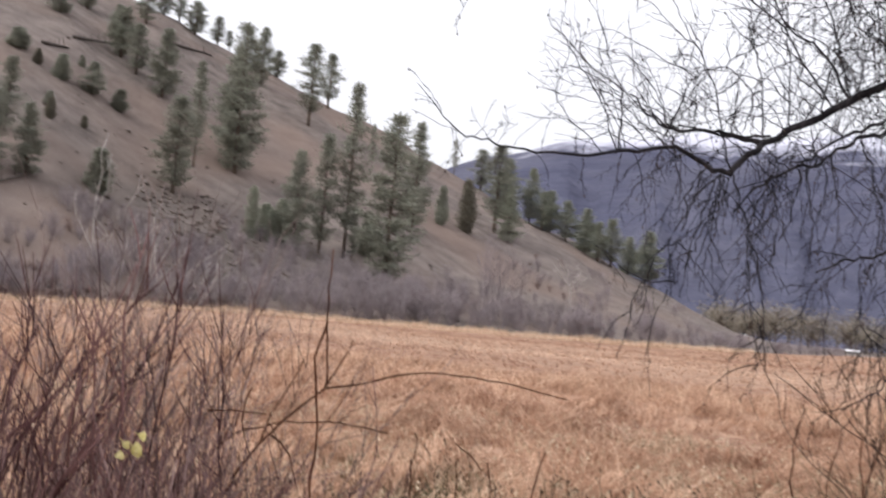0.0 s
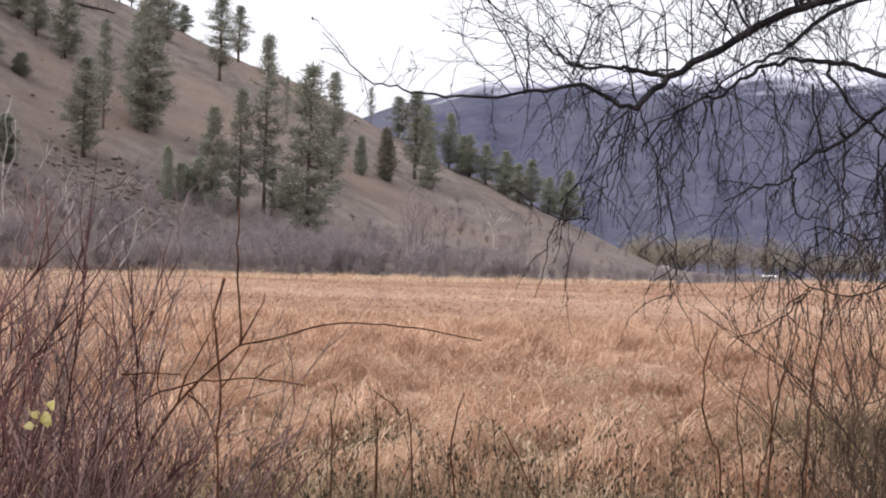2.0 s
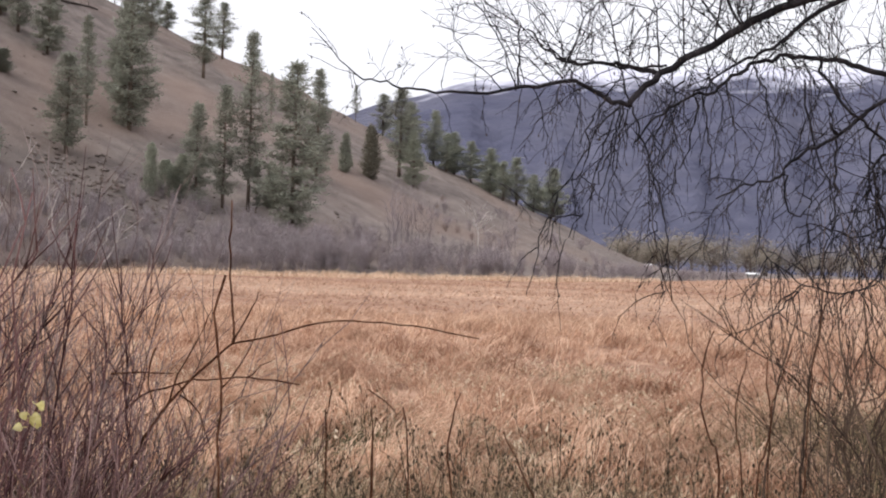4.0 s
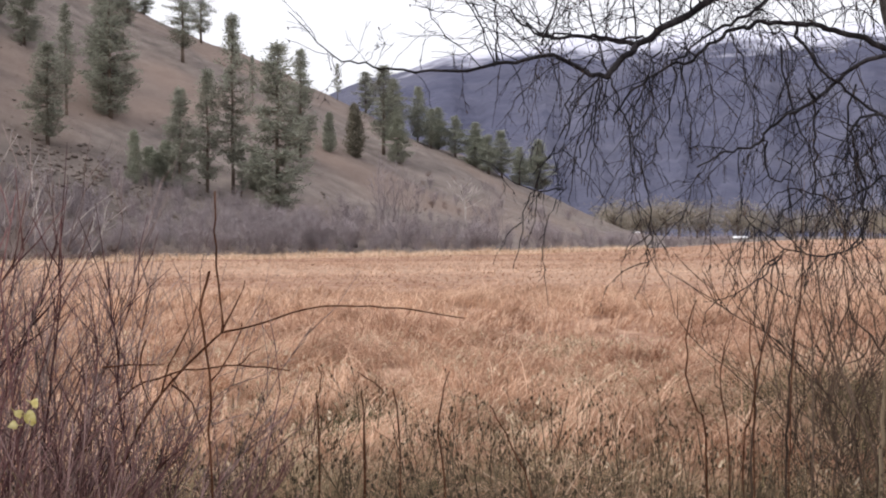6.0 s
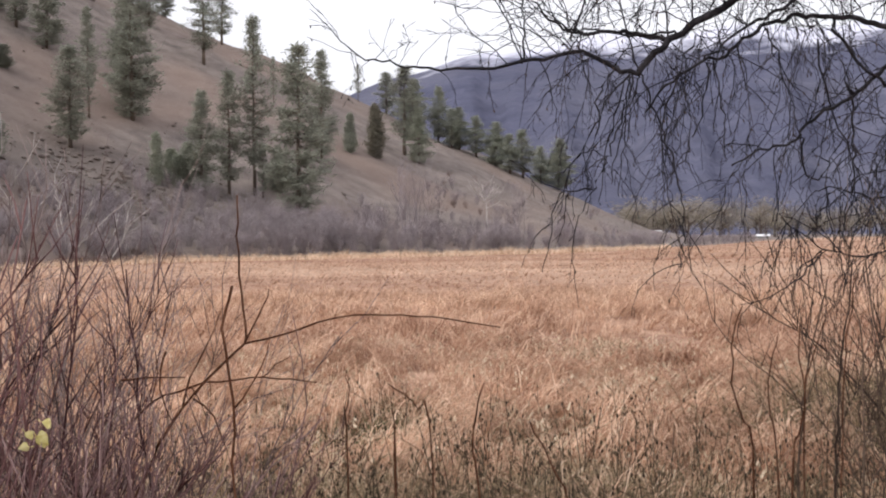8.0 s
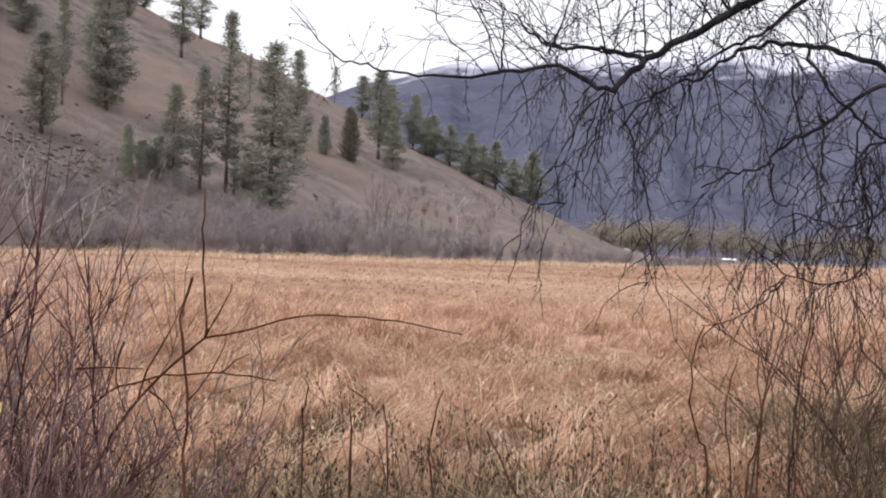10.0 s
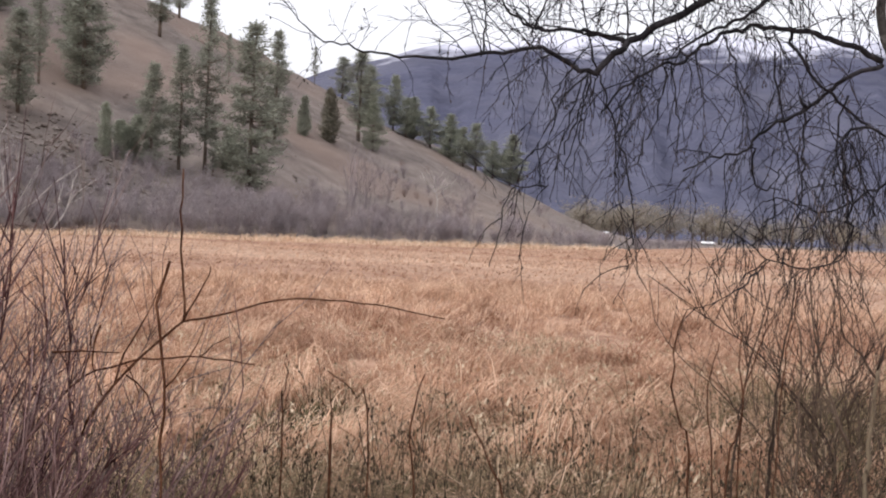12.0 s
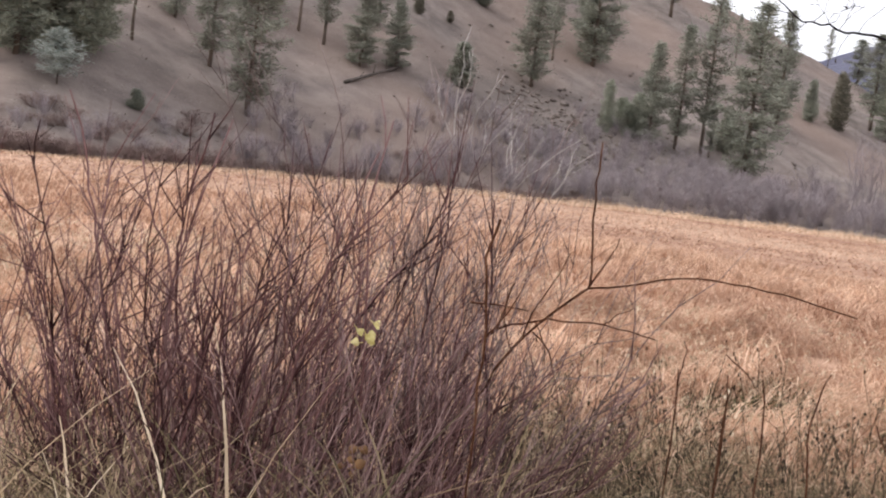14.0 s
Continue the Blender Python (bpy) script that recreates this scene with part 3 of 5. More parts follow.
GREY_SHRUBS = [bare_shrub(40 + k, 4.2, 0.55, M_SHRUB, 14, 15) for k in range(4)]
RED_SHRUBS = [bare_shrub(50 + k, 2.2, 0.7, M_SHRUB_RED, 18, 8) for k in range(3)]
rng = random.Random(5)
for k in range(280):
    az = rng.uniform(-20, 17)
    off = abs(rng.gauss(0, 1))
    r = float(np.interp(az, AZ, FOOT)) + 0.6 + 7.0 * off
    x, y = r * math.sin(radians(az)), r * math.cos(radians(az))
    ob = new("bare_shrub", GREY_SHRUBS[k % 4])
    s = rng.uniform(0.28, 0.66) * (1.0 if -14 < az < 8 else 0.7)
    ob.matrix_basis = pose(x, y, ground_z(x, y), 0, 0, rng.uniform(0, 360)) @ Matrix.Diagonal((s * 1.25, s * 1.25, s, 1))
    tagged(ob, "leafless mauve-grey shrub at the foot of the hill", "shrub", "bare shrubs at the hill foot")
for k in range(300):
    az = rng.uniform(-58, -14)
    r = float(np.interp(az, AZ, FOOT)) + rng.uniform(-0.4, 1.0) + (7 * rng.random() if rng.random() < 0.22 else 0)
    x, y = r * math.sin(radians(az)), r * math.cos(radians(az))
    ob = new("low_shrub", RED_SHRUBS[k % 3])
    s = rng.uniform(0.15, 0.30) * (1.15 if az < -36 else 0.9)
    ob.matrix_basis = pose(x, y, ground_z(x, y), 0, 0, rng.uniform(0, 360)) @ Matrix.Diagonal((s * 3.3, s * 3.3, s, 1))
    tagged(ob, "low reddish-brown leafless shrub beside the meadow", "shrub", "low shrubs at the hill foot")
for k in range(85):
    az = rng.uniform(-34, -20) if k < 70 else rng.uniform(-52, -34)
    r = float(np.interp(az, AZ, FOOT)) + (0.5 + 14 * rng.random() ** 1.6 if k < 70 else rng.uniform(0.5, 5))
    x, y = r * math.sin(radians(az)), r * math.cos(radians(az))
    ob = new("grey_shrub", GREY_SHRUBS[k % 4])
    s = rng.uniform(0.16, 0.40) if k < 70 else rng.uniform(0.15, 0.32)
    ob.matrix_basis = pose(x, y, ground_z(x, y), 0, 0, rng.uniform(0, 360)) @ Matrix.Diagonal((s * 1.4, s * 1.4, s, 1))
    tagged(ob, "leafless grey shrub low on the brown hillside", "shrub", "grey shrubs on the lower slope")
for k in range(180):
    az = rng.uniform(-25, -12) if k < 115 else rng.uniform(-1, 9.5)
    r = float(np.interp(az, AZ, FOOT)) + (rng.uniform(2, 19) if k < 115 else rng.uniform(6, 60))
    x, y = r * math.sin(radians(az)), r * math.cos(radians(az))
    ob = new("hillside_shrub", (GREY_SHRUBS[k % 4] if k < 115 and k % 3 else (GREY_SHRUBS + RED_SHRUBS)[k % 7]))
    s = rng.uniform(0.2, 0.44) if k < 115 else rng.uniform(0.2, 0.42)
    ob.matrix_basis = pose(x, y, ground_z(x, y), 0, 0, rng.uniform(0, 360)) @ Matrix.Diagonal((s * 1.2, s * 1.2, s, 1))
    tagged(ob, "leafless brown shrub on the lower slope", "shrub", "shrubs on the lower slope")

# ---- bleached dead trees ----


def dead_tree(seed, x, y, tall, spread, limbs, label):
    rng = random.Random(seed)
    b = Build()
    p = [Vector((0, 0, -0.2))]
    for k in range(5):
        p.append(p[-1] + Vector((rng.gauss(0, 0.045), rng.gauss(0, 0.04), 0.2)) * tall)
    s0 = b.tube(p, 0.011 * tall + 0.03, 0.03, 5)
    for _ in range(limbs):
        k = rng.choice((1, 2, 2, 3, 3, 4))
        o = p[k].lerp(p[k + 1], rng.random())
        a = rng.uniform(0, 6.28)
        q = tall * rng.uniform(0.2, 0.5) * spread
        d = Vector((math.cos(a), 0.4 * math.sin(a), rng.uniform(0.3, 1.1))).normalized()
        mid = o + d * q * 0.5 + Vector((rng.gauss(0, 0.06), 0, rng.gauss(0, 0.05))) * q
        tip = o + d * q + Vector((0, 0, 0.15 * q))
        s1 = b.tube([o, mid, tip], 0.028, 0.012, 4, to=s0 + 5 * k)
        for _ in range(2):
            t2 = (d + Vector((rng.gauss(0, 0.6), rng.gauss(0, 0.4), rng.gauss(0.2, 0.4)))).normalized()
            b.tube([mid, mid + t2 * q * 0.45], 0.026, 0.011, 3, to=s1 + 4)
    ob = new("dead_tree", b.mesh("dead_tree", M_SNAG))
    ob.matrix_basis = pose(x, y, ground_z(x, y))
    return tagged(ob, label, "dead tree")


dead_tree(61, 4.7, 109.6, 4.6, 1.1, 12, "bleached white leafless tree on the spur")
for k, (x, y, fan) in enumerate([(-24.6, 69.5, [(-0.36, 5.2), (0.02, 4.0), (0.16, 7.0), (0.7, 5.6), (0.45, 4.2)]), (-28.6, 68.5, [(-0.22, 9.2), (-0.10, 7.6), (0.12, 6.4), (-0.42, 5.0)]), (-22.2, 71.0, [(0.45, 4.6), (0.75, 4.8), (0.2, 3.8)]), (-27.0, 69.0, [(-0.3, 4.0), (0.1, 4.6), (0.3, 5.0)])]):
    drng = random.Random(62 + k)
    b = Build()
    for lean, long in fan:
        d, p = Vector((lean * 0.4, drng.gauss(0, 0.15), 1)).normalized(), [Vector((drng.gauss(0, 0.25), drng.gauss(0, 0.2), -0.2))]
        for q in range(6):
            d = (d + Vector((lean * 0.22 + drng.gauss(0, 0.24), drng.gauss(0, 0.1), 0.06))).normalized()
            p.append(p[-1] + d * (long / 6))
        s0 = b.tube(p, 0.042, 0.015, 5)
        for q in range(1, 6):
            t = (d + Vector((drng.gauss(0, 0.6), drng.gauss(0, 0.3), drng.gauss(0.1, 0.3)))).normalized() * drng.uniform(0.5, 1.3)
            b.tube([p[q], p[q] + t * 0.5, p[q] + t + Vector((0, 0, 0.12))], 0.02, 0.009, 4, to=s0 + 5 * q)
    ob = new("dead_tree", b.mesh("dead_tree", M_SNAG))
    ob.matrix_basis = pose(x, y, ground_z(x, y))
    tagged(ob, "pale leafless tree with crooked spreading limbs at the hill foot", "dead tree", "pale bare trees")
for k, (x, y, h) in enumerate([(-3.6, 93.0, 7.5), (-2.4, 94.0, 7.0), (-1.4, 95.5, 6.0), (7.5, 104.0, 5.0)]):
    ob = new("bare_tree", bare_shrub(80 + k, h, 0.28, M_SHRUB, 7, 16))
    ob.matrix_basis = pose(x, y, ground_z(x, y))
    tagged(ob, "thin leafless grey tree at the hill foot", "tree", "bare trees at the hill foot")

# ---- fallen logs and rocks on the hill ----
for k, (x0, y0, x1, y1, r) in enumerate([(-37.4, 67.7, -37.4, 78.0, 0.14), (-50.2, 138.0, -48.5, 149.9, 0.22), (-52.5, 106.2, -51.0, 109.4, 0.20), (-52.8, 114.0, -52.1, 123.3, 0.20)]):
    b = Build()
    p0, p1 = Vector((x0, y0, ground_z(x0, y0) + r * 0.75)), Vector((x1, y1, ground_z(x1, y1) + r * 0.75))
    pts = [p0.lerp(p1, q / 5) for q in range(6)]
    for q in pts[1:-1]:
        q.z = max(q.z, ground_z(q.x, q.y) + r * 0.65)
    s0 = b.tube(pts, r, r * 0.5, 7)
    for q in range(4):
        b.tube([pts[q + 1], pts[q + 1] + Vector((0.3 - 0.2 * q, 0.1, 0.5 + 0.2 * q))], 0.05, 0.02, 4, to=s0 + 7 * (q + 1))
    tagged(new("fallen_log", b.mesh("fallen_log", M_LOG)), "dark weathered log fallen across the slope", "log", "fallen logs")

rng = random.Random(8)
b = Build()
for _ in range(760):
    q = rng.random()
    x, y = (rng.gauss(-27.5, 3.6), rng.gauss(87, 5)) if q < 0.8 else (rng.uniform(-55, 0), rng.uniform(78, 120))
    s = 0.09 + 0.26 * rng.random() ** 2.5
    if ground_z(x, y) > 1.0:
        b.lump((x, y, ground_z(x, y) + 0.1 * s), s, rng, 0.6)
tagged(new("scattered_rocks", b.mesh("scattered_rocks", M_ROCK, False)), "grey-brown rocks strewn over the slope", "rocks", kind="stuff")

# ---- trees and sheds far down the valley ----


def valley_tree(seed, tall, wide, mat):
    rng = random.Random(seed)
    ob = new("valley_tree")
    wood, crown = Build(), Build()
    wood.tube([(0, 0, -0.5), (0.1, 0, tall * 0.3), (0, 0.1, tall * 0.75)], tall * 0.02, 0.05, 6)
    for _ in range(14):
        a, z = rng.uniform(0, 6.28), tall * rng.uniform(0.2, 0.7)
        q = wide * rng.uniform(0.5, 1.0)
        tip = Vector((math.cos(a) * q, math.sin(a) * q, z + q * 0.7))
        wood.tube([(0, 0, z), tip], 0.12, 0.03, 4)
        for _ in range(9):
            crown.spray(tip + Vector((rng.gauss(0, 0.9), rng.gauss(0, 0.9), rng.gauss(0, 1.0))), 0.8, 9, rng, 1.6, 0.06)
    part("trunk", wood, M_BARK, ob)
    part("crown", crown, mat, ob, smooth=False)
    return ob


VALLEY = [valley_tree(90, 9, 3.2, M_VALLEY_TREE), valley_tree(91, 8, 3.6, M_VALLEY_DARK), valley_tree(92, 7, 3.4, M_VALLEY_TREE), valley_tree(93, 10, 2.6, M_VALLEY_DARK)]
rng = random.Random(9)
for k in range(120):
    az, r = rng.uniform(9.5, 40), rng.uniform(330, 430)
    if k < 14:
        az = rng.uniform(11, 20)
    x, y = r * math.sin(radians(az)), r * math.cos(radians(az))
    plant(VALLEY, k if k >= 14 else 2 * (k % 2), x, y, 11.5 * rng.uniform(0.5, 1.1), 9, "rounded yellowish-green tree far down the valley" if k % 2 == 0 else "grey leafless tree far down the valley", "valley trees", rng.uniform(0, 360), 1.3)


def shed(x, y, long, turn, label):
    ob = new("shed")
    wall, roof = Build(), Build()
    h, w = 0.7, 1.4
    v = [(-long / 2, -w, -0.3), (long / 2, -w, -0.3), (long / 2, w, -0.3), (-long / 2, w, -0.3), (-long / 2, -w, h), (long / 2, -w, h), (long / 2, w, h), (-long / 2, w, h)]
    wall.v, wall.f = [Vector(p) for p in v], [(0, 1, 5, 4), (1, 2, 6, 5), (2, 3, 7, 6), (3, 0, 4, 7)]
    e = 0.4
    q = [(-long / 2 - e, -w - e, h - 0.1), (long / 2 + e, -w - e, h - 0.1), (long / 2 + e, 0, h + 0.3), (-long / 2 - e, 0, h + 0.3), (-long / 2 - e, w + e, h - 0.1), (long / 2 + e, w + e, h - 0.1)]
    roof.v = [Vector(p) for p in q] + [Vector(p) + Vector((0, 0, 0.15)) for p in q]
    roof.f = [(6, 7, 8, 9), (9, 8, 11, 10), (1, 0, 3, 2), (2, 3, 4, 5), (0, 1, 7, 6), (4, 10, 11, 5), (1, 2, 8, 7), (2, 5, 11, 8), (3, 0, 6, 9), (4, 3, 9, 10)]
    part("wall", wall, M_SIDING, ob, smooth=False)
    part("roof", roof, M_WHITE, ob, "white metal roof", smooth=False)
    ob.matrix_basis = pose(x, y, ground_z(x, y), 0, 0, turn)
    return tagged(ob, label, "shed", "valley sheds")


shed(57.5, 295.0, 4.5, -8, "low white-roofed shed far down the valley")
shed(86.0, 288.0, 2.8, -14, "small white-roofed shed beside the valley trees")

# ---- meadow grass ----


def thatch(x, y):
    """How high the slumped grass stands, from 0 in hollows to 1 on tussocks."""
    a = np.sin(2.3 * x + 1.9 * np.sin(1.1 * y + 0.4) + 0.7) * np.sin(1.9 * y + 1.6 * np.sin(1.4 * x))
    b = np.sin(4.7 * x + 2.2 * np.sin(2.3 * y)) * np.sin(4.1 * y + 2.0 * np.sin(3.1 * x + 1))
    c = np.sin(9.7 * x + 2.0 * np.sin(5.1 * y + 2)) * np.sin(8.3 * y + 2.2 * np.sin(6.2 * x))
    return np.clip(0.5 + 0.36 * a + 0.26 * b + 0.26 * c, 0, 1)


def blades(name, mat, xs, ys, length, width, lean, drift, rng, label, segs=3, tuft=0, even=False, wide=0.09, lift=0.0, swept=False):
    """Curved tapering grass blades as one mesh, thrown about, fanning out of tussocks with tuft, or laid over together by the wind with swept."""
    if swept:
        keep = thatch(xs, ys) > rng.uniform(0.10, 0.74, len(xs))
        xs, ys = xs[keep], ys[keep]
    n = len(xs)
    a = rng.normal(drift, 1.5, n) + 0.9 * np.sin(0.8 * xs + 1.7 * np.sin(0.6 * ys))
    L = length * (rng.uniform(0.75, 1.08, n) if even else rng.uniform(0.5, 1.25, n)) * (1 + 0.3 * np.sin(1.1 * xs + 2 * np.sin(0.7 * ys)) * np.sin(0.9 * ys + 1.5 * np.sin(0.5 * xs)))
    if tuft:
        k = rng.integers(0, max(1, n // tuft), n)
        out_x, out_y = rng.normal(0, 1, n), rng.normal(0, 1, n)
        size = np.clip(np.exp(rng.normal(-0.05, 0.5, n)), 0.75 if even else 0.5, 1.12 if even else 1.4)[k]
        spread = wide * (1 + 0.04 * np.hypot(xs, ys)[k])
        a = np.arctan2(out_y, out_x + 0.35) + rng.normal(0, 0.8, n)
        if swept:
            laid = rng.normal(0.3, 1.1, n)[k]
            a = laid + rng.normal(0, 0.5, n) + 0.35 * out_x
        xs, ys = xs[k] + out_x * spread, ys[k] + out_y * spread
        L = L * size
    if swept:
        h = thatch(xs, ys)
        L = L * (0.45 + 0.95 * h)
    zs = land(xs, ys) - 0.02 + lift * rng.uniform(0, 1, n) ** 0.5
    if swept:
        zs = zs + 0.16 * h * rng.uniform(0.3, 1, n)
    bend = lean * rng.uniform(0.6, 1.35, n)
    face = a + rng.uniform(-1.2, 1.2, n) + math.pi / 2
    wx, wy = np.cos(face) * width * rng.uniform(0.6, 1.3, n), np.sin(face) * width * rng.uniform(0.6, 1.3, n)
    out = []
    for k in range(segs + 1):
        u = k / segs
        th = bend * u
        hor, ver = L * u * np.sin(th), L * u * np.cos(th * 0.9)
        px, py, pz = xs + np.cos(a) * hor, ys + np.sin(a) * hor, zs + ver
        w = 1 - 0.85 * u
        out += [np.stack([px - wx * w, py - wy * w, pz], -1), np.stack([px + wx * w, py + wy * w, pz], -1)]
    V = np.stack(out, 1).reshape(-1, 3)
    base = (np.arange(n) * 2 * (segs + 1))[:, None]
    F = np.concatenate([base + np.array([2 * k, 2 * k + 1, 2 * k + 3, 2 * k + 2]) for k in range(segs)], 1).reshape(-1, 4)
    return tagged(sheet(name, V, F, [mat]), label, "grass", kind="stuff")


def strewn(n, r0, r1, a0, a1, rng, patch=0.0):
    """Places spread evenly over a sector, thinned into patches."""
    r, a = np.sqrt(rng.uniform(r0**2, r1**2, n)), np.radians(rng.uniform(a0, a1, n))
    x, y = r * np.sin(a), r * np.cos(a)
    if patch:
        keep = np.sin(1.9 * x + 1.1 * np.sin(1.3 * y)) * np.sin(1.6 * y + 0.8 * np.sin(2.1 * x)) + rng.normal(0, 0.6, n) > -patch
        x, y = x[keep], y[keep]
    return x, y


def inside(x, y):
    r, az = np.hypot(x, y), np.degrees(np.arctan2(x, y))
    k = r < np.interp(az, AZ, FOOT) + 0.3
    return x[k], y[k]


g = np.random.default_rng(3)
x, y = strewn(100000, 6.4, 14, -55, 34, g)
blades("meadow_grass_near", M_GRASS, x, y, 0.44, 0.0060, 1.9, 0.5, g, "dry straw-coloured grass slumped over in big tussocks", 4, 120, False, 0.12, swept=True)
x, y = strewn(30000, 5.0, 14, -55, 34, g)
blades("meadow_litter", M_GRASS, x, y, 0.24, 0.007, 2.4, 0.5, g, "matted dry grass lying between tussocks", 3, 40, swept=True)
x, y = strewn(110000, 13, 30, -55, 32, g)
blades("meadow_grass_middle", M_GRASS, x, y, 0.46, 0.012, 1.9, 0.4, g, "dry straw-coloured grass in the open meadow", 3, 80, False, 0.14, swept=True)
x, y = inside(*strewn(140000, 28, 130, -58, 30, g))
blades("meadow_grass_far", M_GRASS_FAR, x, y, 0.24, 0.040, 2.2, 0.3, g, "dry orange-tan grass over the far meadow", 2)
x, y = strewn(16000, 60, 400, 8, 34, g)
x, y = inside(x, y)
blades("meadow_grass_distant", M_GRASS_FAR, x, y, 0.35, 0.10, 1.5, 0.3, g, "dry grass far down the valley floor", 2)
# browner swaths across the meadow
for r0, r1, a0, a1, n in [(27, 34, 1, 22, 5200), (38, 46, -20, 4, 3600), (52, 60, -8, 16, 3600), (22, 26, -16, -2, 2200)]:
    x, y = strewn(n, r0, r1, a0, a1, g, 0.2)
    tagged(blades("russet_grass_swath", M_RUSSET, x + g.normal(0, 1.0, len(x)), y + g.normal(0, 1.2, len(y)), 0.22, 0.036, 2.4, 0.3, g, "browner swath of dry grass across the meadow", 2), group="brown swaths")
# a pale fringe of taller grass where the meadow ends
az = g.uniform(-58, 12, 16000)
r = np.interp(az, AZ, FOOT) - np.abs(g.normal(0, 2.2, 16000)) + 0.4
blades("meadow_fringe", M_STRAW, r * np.sin(np.radians(az)), r * np.cos(np.radians(az)), 0.62 * np.clip((r - 25) / 55, 0.2, 1), 0.0004 * r, 1.0, 0.3, g, "pale dry grass fringe at the foot of the hill", 2)
# tufts on the hill
x, y = strewn(30000, 45, 185, -58, 14, g)
k = land(x, y) > 0.8
blades("hill_grass_tufts", M_HILL_TUFT, x[k], y[k], 0.20, 0.04, 1.6, 0.2, g, "sparse bleached bunch grass on the brown hillside", 2)

x, y = strewn(17000, 0.3, 5.2, -180, 180, g)
blades("lookout_grass", M_BANK_DRY, x, y, 0.22, 0.007, 2.2, 0.4, g, "short trodden dry grass at the lookout", 2)

# ---- weeds and fading grass at the near bank ----
near_x, near_y = strewn(21000, 4.4, 6.2, -9, 40, g)
edge_x, edge_y = strewn(15000, 6.0, 7.5, 2, 36, g, 0.2)
x, y = np.concatenate([near_x, edge_x]), np.concatenate([near_y, edge_y])
blades("bank_grass", M_GREEN_GRASS, x, y, 0.52, 0.0038, 1.7, 0.9, g, "fading olive-brown grass on the near bank", 4, 60, True)
x, y = strewn(3600, 4.4, 6.4, -9, 15, g)
blades("bank_straw", M_GRASS, x, y, 0.50, 0.0042, 1.7, 0.9, g, "tan dead grass among the fading grass of the bank", 4, 30)
x, y = strewn(12000, 6.2, 7.8, -22, 36, g)
blades("bank_edge_grass", M_BANK_DRY, x, y, 0.40, 0.0036, 2.2, 0.9, g, "brown grass where the bank meets the meadow", 5, 60)
x, y = strewn(5500, 4.5, 6.6, -28, -17, g)
blades("bank_mid_grass", M_GRASS, x, y, 0.48, 0.0038, 1.8, 0.9, g, "tan and brown grass on the open bank", 5, 60)
x, y = strewn(6000, 4.5, 6.8, -18, -5, g)
blades("bank_side_grass", M_BANK_DRY, x, y, 0.50, 0.0038, 1.8, 0.9, g, "brown matted grass beside the red shrubs", 5, 60)
x, y = strewn(1300, 2.9, 4.2, -50, -31, g)
blades("dry_bank_grass", M_BANK_DRY, x, y, 1.12, 0.0050, 1.1, 1.5, g, "tall olive-brown grass round the red shrubs", 5)
x, y = strewn(560, 2.1, 2.9, -44, -8, g)
blades("sparse_bank_grass", M_BANK_DRY, x, y, 0.86, 0.0044, 1.1, 1.5, g, "straw-coloured grass before the red shrubs", 5)
x, y = strewn(110, 2.4, 3.2, -60, -18, g)
blades("bleached_blades", M_PALE_BLADE, x, y, 1.05, 0.0075, 1.6, 1.2, g, "long bleached grass blades on the near bank", 7)
x, y = strewn(700, 2.1, 3.1, -46, -8, g)
blades("olive_bank_grass", M_GREEN_GRASS, x, y, 0.88, 0.0072, 1.1, 1.5, g, "fading olive grass in front of the red shrubs", 5)
x, y = strewn(26, 1.9, 2.6, -48, -27, g)
blades("tall_grass_blades", M_PALE_BLADE, x, y, 1.26, 0.0082, 0.75, 1.4, g, "long pale green and straw grass blades close to the path", 7)
x, y = strewn(70, 2.0, 2.7, -50, -28, g)
blades("tall_fading_blades", M_BANK_DRY, x, y, 1.22, 0.0036, 0.9, 1.4, g, "long brown grass stalks close to the path", 6)
x, y = strewn(46, 2.0, 2.6, -42, -20, g)
blades("mid_grass_blades", M_PALE_BLADE, x, y, 1.06, 0.0090, 1.2, 1.4, g, "pale straw grass blades bending over the path's edge", 6)
x, y = strewn(20000, 6.0, 16, -55, 34, g, 0.1)
blades("pale_grass_tips", M_STRAW, x, y, 0.36, 0.009, 2.2, 0.2, g, "pale dead blades curling out of the meadow", 4)
x, y = strewn(18000, 6.3, 16, -55, 34, g, -0.1)
blades("pale_leaf_bits", M_PALE_BLADE, x, y, 0.11, 0.0115, 2.0, 0.2, g, "bleached broken grass leaves caught in the tussocks", 2, lift=0.30)
for cx, cy, sx, sy, n in [(3.4, 8.2, 0.6, 0.5, 1800), (4.3, 9.8, 0.5, 0.5, 1400)]:
    x, y = g.normal(cx, sx, n), g.normal(cy, sy, n)
    tagged(blades("olive_grass_clump", M_GREEN_GRASS, x, y, 0.72, 0.005, 1.4, 0.9, g, "tall olive-grey grass under the thicket", 4), group="green patches")
# green growth in the hollows of the meadow
for cx, cy, sx, sy, n in [(-0.66, 9.3, 0.30, 0.5, 480), (-0.42, 8.9, 0.28, 0.4, 420), (-1.17, 9.76, 0.25, 0.50, 300), (1.72, 8.2, 0.20, 0.3, 350), (2.22, 15.17, 0.40, 0.50, 300), (0.36, 9.2, 0.30, 0.4, 450), (0.0, 8.4, 0.5, 0.3, 400), (3.5, 7.0, 0.5, 0.5, 1200)]:
    x, y = g.normal(cx, sx, n), g.normal(cy, sy, n)
    tagged(blades("green_grass_patch", M_FRESH, x, y, 0.36, 0.006, 1.3, 0.9, g, "dark green grass in a hollow of the meadow", 4), group="green patches")


